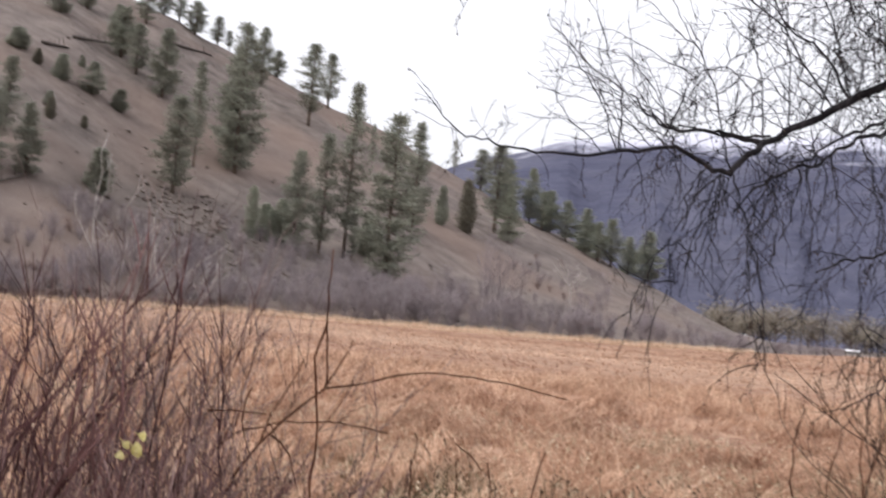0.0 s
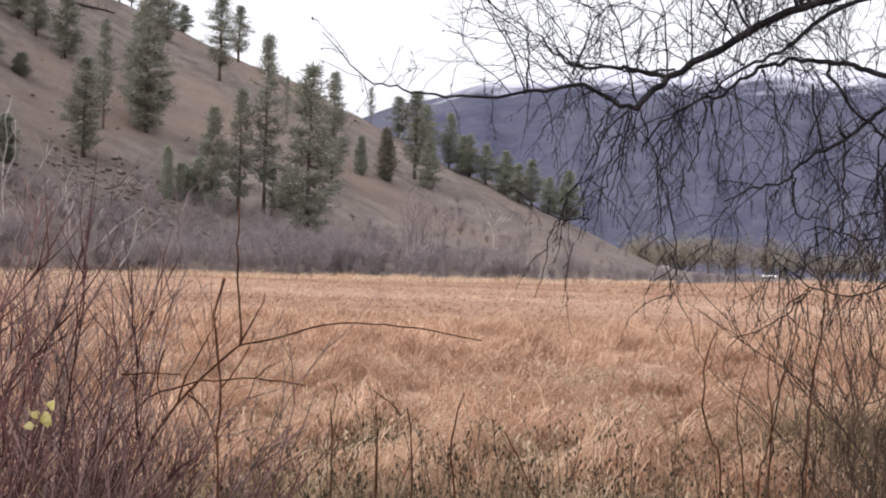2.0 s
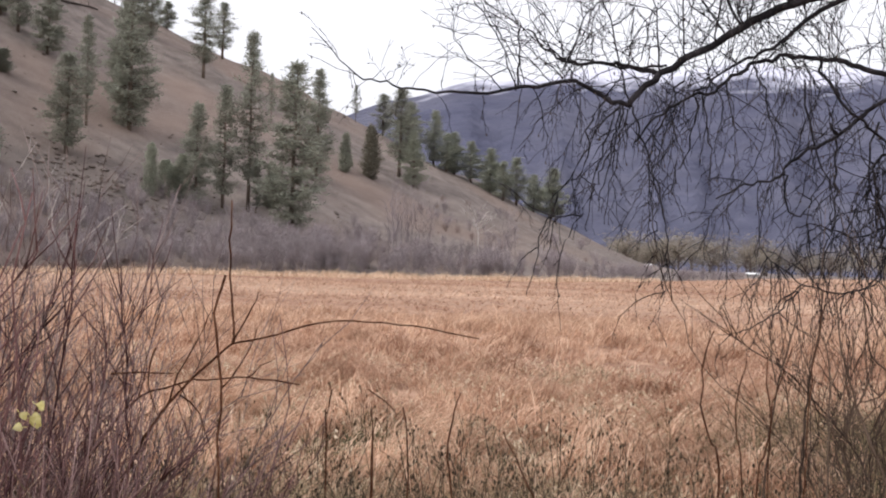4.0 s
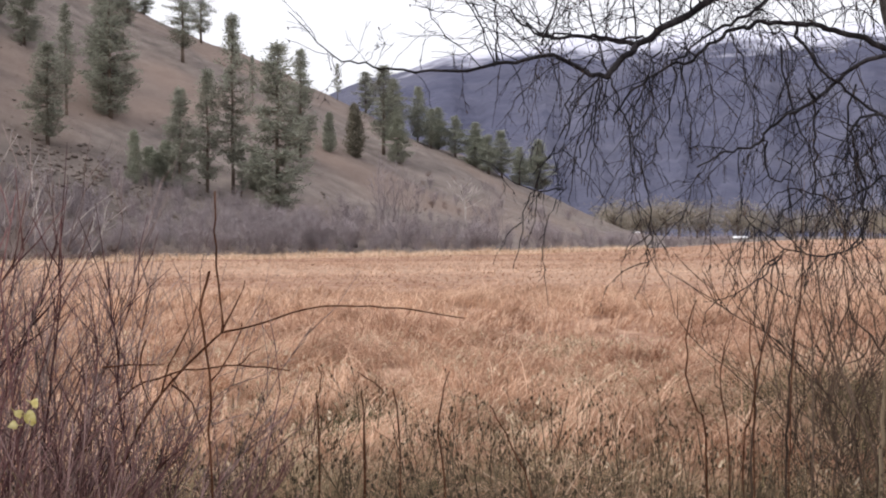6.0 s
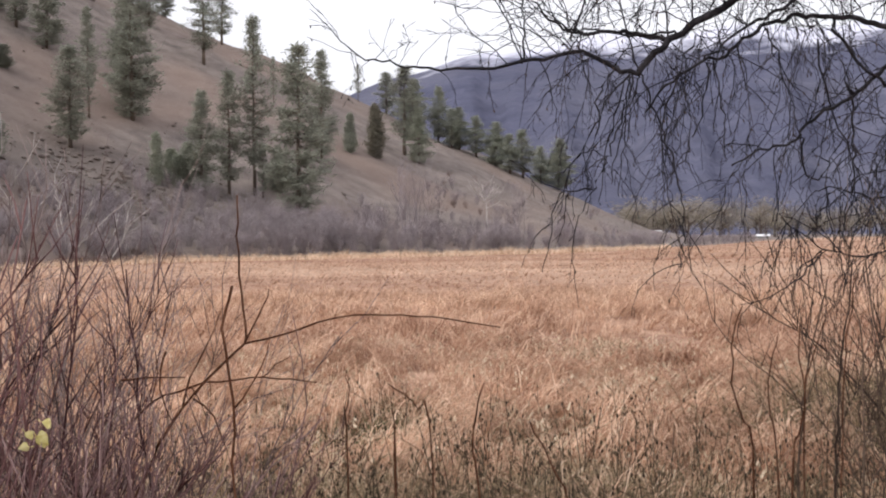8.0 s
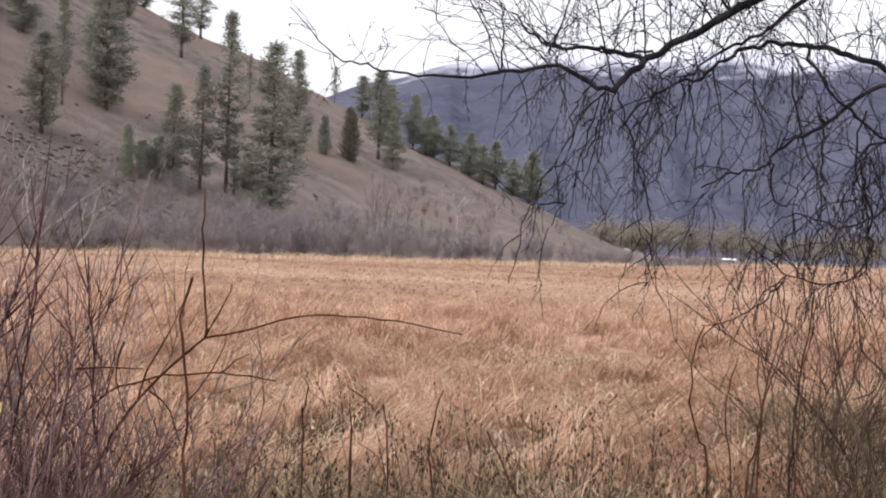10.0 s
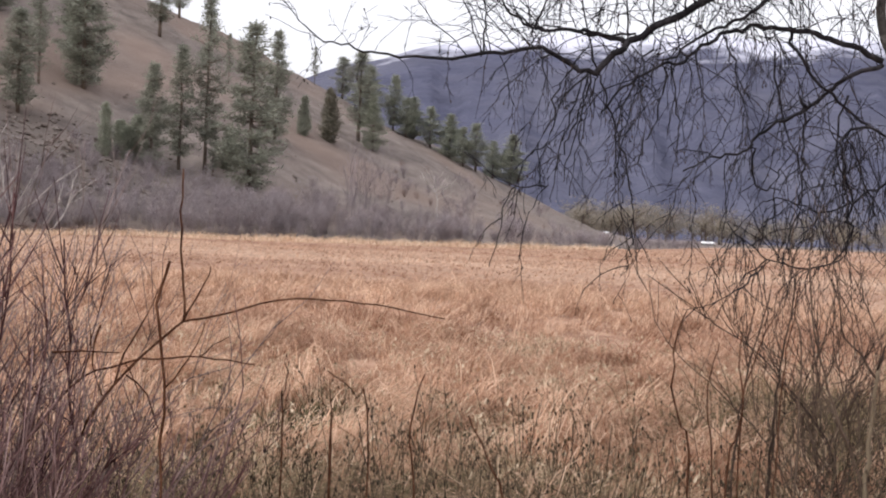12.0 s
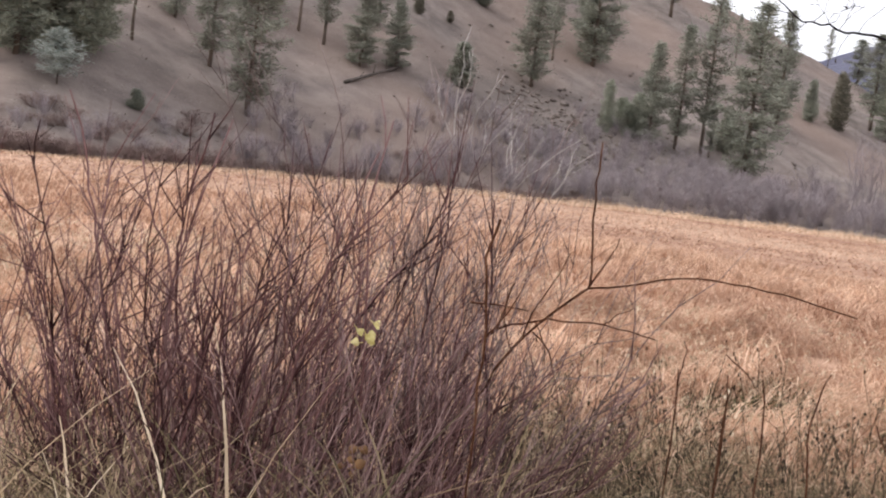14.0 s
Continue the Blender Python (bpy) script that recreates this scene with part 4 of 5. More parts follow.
def weeds(n, r0, r1, a0, a1, seed, tall):
    """Dead weed stalks with seed heads, joined."""
    rng = random.Random(seed)
    b = Build()
    for _ in range(n):
        az, r = radians(rng.uniform(a0, a1)), rng.uniform(r0, r1)
        x, y = r * math.sin(az), r * math.cos(az)
        z, L = ground_z(x, y), tall * rng.uniform(0.6, 1.15)
        d = Vector((rng.gauss(0, 0.18), rng.gauss(0, 0.18), 1)).normalized()
        p = [Vector((x, y, z - 0.02)), Vector((x, y, z)) + d * L * 0.5, Vector((x, y, z)) + d * L + Vector((rng.gauss(0, 0.04), rng.gauss(0, 0.04), 0))]
        s0 = b.tube(p, 0.004, 0.002, 3)
        for _ in range(rng.randint(1, 6)):
            o = p[1].lerp(p[2], rng.uniform(0.2, 1.0))
            t = Vector((rng.gauss(0, 0.6), rng.gauss(0, 0.6), 0.7)).normalized() * rng.uniform(0.03, 0.12)
            b.tube([o, o + t], 0.002, 0.0013, 3, to=s0 + 3)
            b.lump(o + t, rng.uniform(0.0035, 0.0075), rng, 2.2)
    return b


tagged(new("weeds", weeds(800, 4.2, 6.4, -40, 34, 4, 0.56).mesh("weeds", M_WEED)), "dark dead weeds with small seed heads on the near bank", "weeds", kind="stuff")

tagged(new("weeds", weeds(170, 6.2, 8.6, -34, 30, 14, 0.60).mesh("weeds", M_WEED)), "thin dark dead weeds standing in the open meadow", "weeds", kind="stuff")

# ---- near shrubs ----


def along(pairs, y, rng, wobble=0.02, near=1.0):
    """A crooked line through (x, z) pairs at depth y, drawn in towards the eye by the share near."""
    pairs, y = [(0.06 + px * near, 1.92 + (pz - 1.88) * near) for px, pz in pairs] if near != 1.0 else pairs, y * near
    return [Vector((px, y + rng.gauss(0, wobble), pz)) for px, pz in pairs]


def wand(rng, base, lean, tall, r, twigs, twig_len, sides=5, bow=0.15, kink=0.14, n=7):
    """One shrub stem with side twigs."""
    b = Build()
    d = Vector((lean[0], lean[1], 1)).normalized()
    p = [Vector(base)]
    for k in range(n):
        d = (d + Vector((rng.gauss(0, kink), rng.gauss(0, kink), 0.5 * kink)) + Vector((lean[0], lean[1], 0)) * bow / n).normalized()
        p.append(p[-1] + d * (tall / n))
    s0 = b.tube(p, r, r * 0.40, sides)
    for _ in range(twigs):
        k = rng.randint(2, n - 1)
        o = p[k].lerp(p[k + 1], rng.random())
        t = (d + Vector((rng.gauss(0, 0.45), rng.gauss(0, 0.45), rng.gauss(0.05, 0.25)))).normalized()
        L = twig_len * rng.uniform(0.5, 1.4)
        mid = o + t * L * 0.5
        t2 = (t + Vector((rng.gauss(0, 0.12), rng.gauss(0, 0.12), 0.12))).normalized()
        s1 = b.tube([o, mid, mid + t2 * L * 0.5], r * 0.46, r * 0.26, 4, to=s0 + sides * k)
        if rng.random() < 0.5:
            t3 = (t + Vector((rng.gauss(0, 0.5), rng.gauss(0, 0.5), 0.1))).normalized()
            b.tube([mid, mid + t3 * L * 0.4], r * 0.28, r * 0.16, 3, to=s1 + 4)
    return b


def bush(name, seed, cx, cy, rx, ry, stems, tall, lean, mat, label, r=0.006, twigs=5, twig_len=0.25, fan=0.35, kink=0.14, n=7):
    rng = random.Random(seed)
    ob = new(name)
    z = ground_z(cx, cy)
    ob.matrix_basis = pose(cx, cy, z)
    for _ in range(stems):
        a, q = rng.uniform(0, 6.28), math.sqrt(rng.random())
        bx, by = math.cos(a) * q * rx, math.sin(a) * q * ry
        d = (max(-0.6, min(0.7, lean[0] + rng.gauss(0, 0.75 * fan) + 0.9 * bx / rx * fan)), lean[1] + rng.gauss(0, fan * 0.7))
        part("stem", wand(rng, (bx, by, -0.05), d, tall * rng.uniform(0.55, 1.1), r * rng.uniform(0.6, 1.2), rng.randint(twigs - 2, twigs + 3), twig_len, kink=kink, n=n), mat, ob)
    return tagged(ob, label, "shrub")


bush("red_osier_bush", 121, -1.50, 3.05, 0.22, 0.24, 36, 1.74, (0.05, 0.05), M_OSIER, "dense leafless red-stemmed shrub on the near bank", 0.0060, 8, 0.26, fan=0.24)
bush("red_osier_bush", 102, -1.80, 2.85, 0.34, 0.26, 46, 1.74, (-0.04, 0.05), M_OSIER, "leafless dark red shrub with upright stems", 0.0062, 8, 0.24, fan=0.26)
bush("red_osier_bush", 109, -2.50, 3.1, 0.42, 0.28, 38, 1.62, (-0.08, 0.05), M_OSIER, "open leafless red shrub among dry grass", 0.0052, 6, 0.24, fan=0.22)
bush("red_osier_bush", 103, -1.86, 4.3, 0.28, 0.25, 28, 1.76, (0.08, 0.0), M_OSIER, "leafless red shrub with stems leaning over", 0.0058, 8, fan=0.22)
bush("grey_twig_bush", 104, -2.0, 4.7, 0.36, 0.35, 44, 2.12, (0.10, 0.0), M_OSIER_GREY, "leafless grey-mauve shrub with fine twigs", 0.0044, 12, 0.32, 0.22)
bush("fine_red_bush", 131, -2.75, 3.9, 0.55, 0.35, 32, 1.75, (0.0, 0.0), M_OSIER_DULL, "leafless dull red shrub of fine tangled twigs", 0.0040, 14, 0.30, 0.26, kink=0.2)
bush("fine_red_bush", 132, -2.15, 3.75, 0.4, 0.3, 18, 1.6, (0.02, 0.0), M_OSIER_DULL, "leafless dull red shrub of fine tangled twigs", 0.0040, 14, 0.30, 0.26, kink=0.2)
bush("grey_twig_bush", 134, -1.48, 4.5, 0.34, 0.3, 24, 1.6, (0.14, 0.0), M_OSIER_GREY, "leafless grey-mauve shrub with fine leaning twigs", 0.0042, 13, 0.32, 0.24, kink=0.18)
bush("low_red_bush", 133, -1.12, 3.7, 0.30, 0.25, 46, 1.12, (0.0, 0.0), M_OSIER, "low dark red tangle beside the long cane", 0.0046, 10, 0.24, 0.4, kink=0.2)
bush("low_red_bush", 105, -1.24, 2.95, 0.34, 0.22, 54, 1.22, (0.0, 0.0), M_OSIER_DULL, "low dense tangle of thin red shoots", 0.0044, 8, 0.22, 0.36)
bush("low_red_bush", 111, -1.40, 3.9, 0.48, 0.3, 74, 1.24, (0.04, 0.0), M_OSIER_DULL, "low dense tangle of dark red shoots", 0.005, 8, 0.25, 0.42)
bush("low_red_bush", 113, -1.78, 2.95, 0.40, 0.22, 28, 1.25, (-0.03, 0.0), M_OSIER_DULL, "low tangle of red shoots in dry grass", 0.0044, 8, 0.22, 0.34)
bush("brown_thicket", 110, 2.75, 6.5, 0.4, 0.3, 15, 2.05, (0.0, 0.0), M_THICKET, "tall leafless brown thicket of fine twigs", 0.0052, 18, 0.38, 0.2, kink=0.3, n=12)
bush("brown_thicket", 106, 2.30, 4.9, 0.30, 0.35, 5, 1.4, (0.0, 0.0), M_THICKET, "leafless brown thicket of thin upright stems", 0.005, 12, 0.28, 0.13, kink=0.3, n=12)
bush("brown_thicket", 107, 2.75, 5.5, 0.45, 0.4, 10, 1.8, (0.0, 0.0), M_THICKET, "leafless brown thicket under the overhanging branches", 0.0052, 15, 0.36, 0.28, kink=0.3, n=12)
bush("low_brown_bush", 112, 3.2, 7.4, 0.45, 0.4, 14, 1.85, (0.0, 0.0), M_THICKET, "brown tangle of fine dead shoots behind the thicket", 0.0058, 11, 0.3, 0.25, kink=0.3, n=12)
bush("low_brown_bush", 108, 3.0, 6.3, 0.6, 0.4, 24, 1.05, (0.0, 0.0), M_THICKET, "low brown tangle of dead shoots under the branches", 0.0045, 9, 0.24, 0.35, kink=0.3, n=12)

# single long dark stems that stand out of the red shrubs
for pairs, deep in (([(-2.24, 0.69), (-2.34, 1.05), (-2.43, 1.46), (-2.55, 1.77), (-2.64, 1.99)], 3.25), ([(-1.91, 0.77), (-2.02, 1.11), (-2.06, 1.47), (-2.02, 1.74), (-1.98, 1.97)], 3.25), ([(-2.14, 0.82), (-1.95, 1.16), (-1.76, 1.46), (-1.57, 1.71), (-1.48, 1.83)], 3.9), ([(-1.26, 0.77), (-1.31, 1.02), (-1.33, 1.24), (-1.36, 1.51), (-1.37, 1.76)], 4.6), ([(-2.48, 0.45), (-2.63, 0.71), (-2.81, 0.89), (-3.02, 1.03), (-3.16, 1.08)], 3.25), ([(-2.17, 0.67), (-1.97, 1.13), (-1.76, 1.39), (-1.58, 1.73)], 4.6), ([(-2.09, 0.8), (-2.08, 1.1), (-2.09, 1.39), (-2.2, 1.6), (-2.27, 1.78)], 3.25), ([(-1.7, 0.65), (-1.65, 1.07), (-1.6, 1.47), (-1.58, 1.93)], 4.6)):
    srng = random.Random(len(pairs) * 7 + int(100 * abs(pairs[0][0])))
    foot_x = pairs[0][0] - 0.15 * (pairs[1][0] - pairs[0][0])
    line = along(pairs, deep, srng, 0.012, near=0.93)
    line = [Vector((0.06 + 0.93 * foot_x, line[0].y, 0.19))] + line
    b = Build()
    line = crooked(line, 0.005, len(pairs))
    s0 = b.tube(line, 0.0068, 0.0028, 6)
    for _ in range(9):
        q = srng.randint(2, len(line) - 2)
        o = line[q].lerp(line[q + 1], srng.random())
        d = (line[q + 1] - line[q]).normalized()
        d = (d + Vector((srng.gauss(0, 0.45), srng.gauss(0, 0.4), 0.1))).normalized()
        b.tube([o, o + d * 0.12, o + d * srng.uniform(0.2, 0.38) + Vector((0, 0, 0.03))], 0.003, 0.0014, 4, to=s0 + 6 * q)
    tagged(new("long_stem", b.mesh("long_stem", M_OSIER)), "long dark red stem rising out of the shrubs", "stem", "long red stems")

# yellow leaves left on the red shrub
leaf_rng = random.Random(77)
for k, (lx, lz) in enumerate([(-1.19, 1.39), (-1.24, 1.36), (-1.19, 1.34), (-1.21, 1.33), (-1.24, 1.29), (-1.17, 1.32)]):
    s = (0.017, 0.014, 0.020, 0.014, 0.015, 0.012)[k]
    b = Build()
    u = Vector((leaf_rng.gauss(0.4, 0.5), leaf_rng.gauss(0, 0.3), leaf_rng.gauss(-0.3, 0.6))).normalized()
    side = u.cross(Vector((0, 1, 0.2))).normalized()
    nrm = side.cross(u)
    lx, lz = -1.207 + 0.6 * (lx + 1.207), 1.338 + 0.7 * (lz - 1.338)
    o = Vector((0.06 + 0.93 * lx, 2.9 + leaf_rng.gauss(0, 0.02), 1.94 + 0.93 * (lz - 1.925)))
    mid = [o + u * (q * 2 * s / 5) for q in range(6)]
    half = [0.05, 0.75, 0.95, 0.8, 0.45, 0.03]
    for q in range(6):
        cup = nrm * (0.7 * s * half[q])
        b.v += [mid[q] + side * (s * half[q]) + cup, mid[q], mid[q] - side * (s * half[q]) + cup]
    for q in range(5):
        b.f += [(3 * q, 3 * q + 1, 3 * q + 4, 3 * q + 3), (3 * q + 1, 3 * q + 2, 3 * q + 5, 3 * q + 4)]
    b.tube([o, o - u * s * 0.9], 0.0012, 0.0012, 4)
    tagged(new("yellow_leaf", b.mesh("yellow_leaf", M_LEAF)), "curled yellow leaf hanging in the red shrub", "leaf", "yellow leaves")

for k, (lx, lz) in enumerate([(-1.17, 1.02), (-1.15, 1.04), (-1.13, 1.02), (-1.15, 1.00), (-1.18, 1.045), (-1.155, 1.06), (-1.135, 1.05)]):
    b = Build()
    o = Vector((0.06 + 0.93 * lx, 2.76 + 0.02 * k, lz))
    u = Vector((leaf_rng.gauss(0.2, 0.6), leaf_rng.gauss(0, 0.3), leaf_rng.gauss(-0.2, 0.5))).normalized()
    side = u.cross(Vector((0.1, 1, 0.3))).normalized()
    nrm = side.cross(u)
    s = 0.013 + 0.003 * (k % 3)
    for q in range(6):
        half = (0.06, 0.6, 0.85, 0.75, 0.45, 0.04)[q] * s
        mid = o + u * (q * 0.4 * s) + nrm * (0.03 * s * q * q)
        b.v += [mid + side * half + nrm * half * 0.7, mid, mid - side * half + nrm * half * 0.5]
    for q in range(5):
        b.f += [(3 * q, 3 * q + 1, 3 * q + 4, 3 * q + 3), (3 * q + 1, 3 * q + 2, 3 * q + 5, 3 * q + 4)]
    b.tube([o, o - u * s], 0.0012, 0.0012, 4)
    tagged(new("dead_leaf", b.mesh("dead_leaf", M_LEAF_BROWN)), "curled orange-brown dead leaf among red shoots", "leaf", "dead leaves")

# ---- long arching canes ----
crng = random.Random(33)
cane = new("arching_cane")
tagged(cane, "long brown cane arching over the meadow with an upright shoot", "cane")
CANE_Y = 4.05
part("main_cane", rod(along([(-1.22, 0.2), (-1.20, 0.55), (-1.14, 0.889), (-1.078, 1.03), (-0.996, 1.201), (-0.931, 1.293), (-0.843, 1.397), (-0.755, 1.478), (-0.698, 1.529), (-0.621, 1.544), (-0.521, 1.571), (-0.42, 1.608), (-0.286, 1.633), (-0.105, 1.633), (0.075, 1.615), (0.274, 1.582)], CANE_Y, crng, 0.008), 0.0100, 0.0026, 6, 0.003, 0.6), M_CANE, cane)
part("upright_shoot", rod(along([(-0.698, 1.529), (-0.695, 1.603), (-0.709, 1.715), (-0.718, 1.873), (-0.718, 1.985), (-0.721, 2.093)], CANE_Y, crng, 0.004), 0.0050, 0.0030, 6), M_CANE, cane)
for twig in ([(-1.168, 1.395), (-1.069, 1.404), (-0.93, 1.40)], [(-0.997, 1.501), (-1.018, 1.437), (-1.021, 1.356), (-0.98, 1.22)], [(-0.942, 1.28), (-0.878, 1.452), (-0.816, 1.586), (-0.787, 1.657)], [(-0.696, 1.533), (-0.657, 1.608), (-0.625, 1.677), (-0.604, 1.736)], [(-0.90, 1.32), (-0.82, 1.25), (-0.77, 1.12)]):
    part("side_twig", rod(along(twig, CANE_Y, crng, 0.008), 0.0046, 0.0020, 5), M_CANE, cane)
cane = new("low_cane")
tagged(cane, "thin brown cane bending low over dry grass", "cane")
part("main_cane", rod(along([(-1.36, 0.2), (-1.34, 0.75), (-1.26, 1.08), (-1.142, 1.243), (-1.053, 1.31), (-0.932, 1.345), (-0.829, 1.363), (-0.649, 1.381), (-0.549, 1.372), (-0.445, 1.359)], CANE_Y + 0.15, crng, 0.01), 0.0074, 0.0026, 6), M_CANE, cane)
for twig in ([(-0.94, 1.34), (-0.90, 1.27), (-0.88, 1.19)], [(-0.66, 1.38), (-0.61, 1.43), (-0.55, 1.46)], [(-1.10, 1.28), (-1.07, 1.40), (-1.08, 1.49)]):
    part("side_twig", rod(along(twig, CANE_Y + 0.15, crng, 0.008), 0.0030, 0.0016, 5), M_CANE, cane)
fork = new("forked_stem")
tagged(fork, "brown stem standing close by with a broken top", "stem")
part("main_stem", rod(along([(-0.29, 0.24), (-0.31, 0.7), (-0.32, 1.1), (-0.325, 1.38), (-0.333, 1.52), (-0.329, 1.63), (-0.343, 1.73), (-0.340, 1.80), (-0.328, 1.845)], 1.95, crng, 0.006), 0.0020, 0.0027, 6), M_CANE, fork)
part("side_twig", rod(along([(-0.327, 1.62), (-0.30, 1.655), (-0.272, 1.70), (-0.262, 1.74)], 1.95, crng, 0.004), 0.0018, 0.0011, 5), M_CANE, fork)

# ---- single dark stalks ----


def stalk(pairs, y, r, label):
    near = 1.07 if y > 4 else 1.18
    pts = along(pairs, y, crng, 0.008, near=near)
    pts = [Vector((pts[0].x + 0.01, pts[0].y, ground_z(pts[0].x, pts[0].y) - 0.03))] + pts
    ob = new("stalk", rod(pts, r * 0.8, r * 0.4, 6).mesh("stalk", M_CANE))
    return tagged(ob, label, "stalk", "bare stalks")


stalk([(0.11, 1.03), (0.09, 1.17), (0.1, 1.28), (0.11, 1.34), (0.13, 1.4)], 3.55, 0.0070, "bare dark stalk standing in dry grass")
stalk([(0.42, 0.95), (0.37, 1.09), (0.33, 1.18), (0.28, 1.27)], 3.55, 0.0070, "bare dark stalk standing in dry grass")
stalk([(-0.17, 1.04), (-0.17, 1.19), (-0.17, 1.27), (-0.18, 1.34)], 3.55, 0.0055, "bare dark stalk standing in dry grass")
stalk([(-0.05, 1.27), (-0.09, 1.31), (-0.13, 1.36), (-0.19, 1.4)], 3.55, 0.0055, "bare dark stalk standing in dry grass")
stalk([(1.27, 1.0), (1.23, 1.11), (1.2, 1.21), (1.18, 1.42), (1.2, 1.51), (1.23, 1.59)], 4.40, 0.0070, "bare dark stalk standing in dry grass")
stalk([(1.37, 0.97), (1.34, 1.14), (1.33, 1.28), (1.35, 1.39), (1.37, 1.47)], 4.40, 0.0055, "bare dark stalk standing in dry grass")
stalk([(1.44, 0.95), (1.46, 1.06), (1.48, 1.23), (1.46, 1.37), (1.47, 1.51)], 4.40, 0.0070, "bare dark stalk standing in dry grass")
stalk([(1.48, 1.18), (1.5, 1.32), (1.54, 1.46), (1.59, 1.58)], 4.40, 0.0055, "bare dark stalk standing in dry grass")
stalk([(-0.33, 1.25), (-0.33, 1.31), (-0.32, 1.36), (-0.33, 1.42)], 3.55, 0.0055, "bare dark stalk standing in dry grass")
stalk([(-0.17, 1.23), (-0.14, 1.27), (-0.13, 1.3)], 3.55, 0.0055, "bare dark stalk standing in dry grass")
stalk([(1.63, 0.8), (1.64, 1.04), (1.65, 1.32), (1.67, 1.5), (1.7, 1.71)], 4.40, 0.0055, "bare dark stalk standing in dry grass")

# ---- a pale sapling and dark stems in the thicket ----
sapling = new("sapling")
tagged(sapling, "pale tan broken sapling trunk forking into dark shoots", "sapling")
part("trunk", rod(along([(2.46, 0.2), (2.452, 0.70), (2.462, 0.867), (2.469, 1.036), (2.473, 1.204), (2.489, 1.356)], 5.2, crng, 0.006), 0.015, 0.009, 8, 0.004), M_PALE_BARK, sapling)
for shoot in ([(2.473, 1.29), (2.396, 1.397), (2.336, 1.45), (2.288, 1.531), (2.268, 1.642), (2.255, 1.78)], [(2.478, 1.33), (2.515, 1.444), (2.575, 1.489), (2.66, 1.60)], [(2.396, 1.397), (2.37, 1.31), (2.31, 1.26), (2.25, 1.25)]):
    part("shoot", rod(along(shoot, 5.2, crng, 0.01), 0.0065, 0.0026, 6), M_THICKET, sapling)
for stem_line, twig_lines, thick in (
    ([(2.44, 0.25), (2.438, 0.69), (2.417, 0.81), (2.368, 0.92), (2.292, 1.085), (2.244, 1.222), (2.19, 1.373), (2.154, 1.497), (2.125, 1.663), (2.11, 1.84)], ([(2.185, 1.39), (2.205, 1.50), (2.219, 1.556), (2.245, 1.682), (2.26, 1.80)], [(2.27, 1.15), (2.33, 1.22), (2.36, 1.32)], [(2.33, 1.0), (2.26, 0.98), (2.2, 0.92)]), 0.0098),
    ([(1.96, 0.3), (1.962, 0.8), (1.973, 1.113), (1.989, 1.239), (1.999, 1.393), (2.036, 1.631), (2.05, 1.80)], ([(1.999, 1.39), (1.96, 1.47), (1.94, 1.56)], [(1.985, 1.22), (2.02, 1.30), (2.03, 1.38)]), 0.0075),
    ([(2.09, 0.3), (2.10, 0.9), (2.097, 1.216), (2.095, 1.355), (2.072, 1.507), (2.04, 1.6)], ([(2.096, 1.3), (2.13, 1.38), (2.15, 1.47)],), 0.006),
    ([(1.79, 0.3), (1.795, 0.9), (1.813, 1.204), (1.844, 1.4), (1.891, 1.569), (1.93, 1.70)], ([(1.83, 1.32), (1.80, 1.44), (1.795, 1.55)], [(1.81, 1.1), (1.86, 1.2), (1.87, 1.28)]), 0.006)):
    stem = new("thicket_stem")
    tagged(stem, "dark brown crooked stem rising out of olive grass", "stem", "dark thicket stems")
    part("main_stem", rod(along(stem_line, 5.2, crng, 0.01), thick, 0.0032, 6, 0.005), M_THICKET, stem)
    for twig in twig_lines:
        part("side_twig", rod(along(twig, 5.2, crng, 0.012), 0.0042, 0.0018, 5), M_THICKET, stem)

# ---- the overhanging tree ----
DEPTH = 9.6
DRAWN = 0.92  # how far the tree stands in towards the lookout
trng = random.Random(42)
tree = new("overhanging_tree")
tagged(tree, "leafless tree with long dark branches and drooping fine twigs", "tree")
TRUNK = [(6.0, -0.3)] + [(x + 0.2, z) for x, z in [(5.56, 0.64), (5.11, 1.91), (4.73, 2.92), (4.36, 3.56), (4.24, 3.74), (4.18, 3.96), (4.18, 4.37), (4.21, 4.99)]]
part("trunk", rod(along(TRUNK, DEPTH + 0.1, trng, 0.02, near=DRAWN), 0.069, 0.032, 9), M_BIRCH_TRUNK, tree, "pale grey slanting trunk")


def twig_system(b, o, d, L, r, rng, level=0, sag=0.5, grown=None):
    """A kinked twig that bends over under its weight, with shorter and finer twigs standing off it on alternate sides."""
    n = max(4, int(L / 0.075))
    p = [Vector(o)]
    swing = rng.choice((-1, 1))
    for k in range(n):
        swing = -swing
        d = (d + Vector((rng.gauss(0, 0.2) + 0.2 * swing, rng.gauss(0, 0.2), -sag * 2.4 / n + rng.gauss(0, 0.17)))).normalized()
        p.append(p[-1] + d * (L / n) * rng.uniform(0.7, 1.3))
    me = b.tube(p, r, max(r * 0.42, 0.0016), 4 if level == 0 else 3, to=grown)
    if level < 2:
        for k in range(1, n):
            if rng.random() > (0.62 if level == 0 else 0.42):
                continue
            ahead = (p[k + 1] - p[k]).normalized()
            q = (ahead + Vector((rng.gauss(0, 0.75), rng.gauss(0, 0.6), rng.gauss(-0.05, 0.45)))).normalized()
            twig_system(b, p[k], q, L * rng.uniform(0.14, 0.42) * (1.1 - 0.5 * k / n), max(r * 0.6, 0.0022), rng, level + 1, sag * 0.6, me + (4 if level == 0 else 3) * k)
    return p


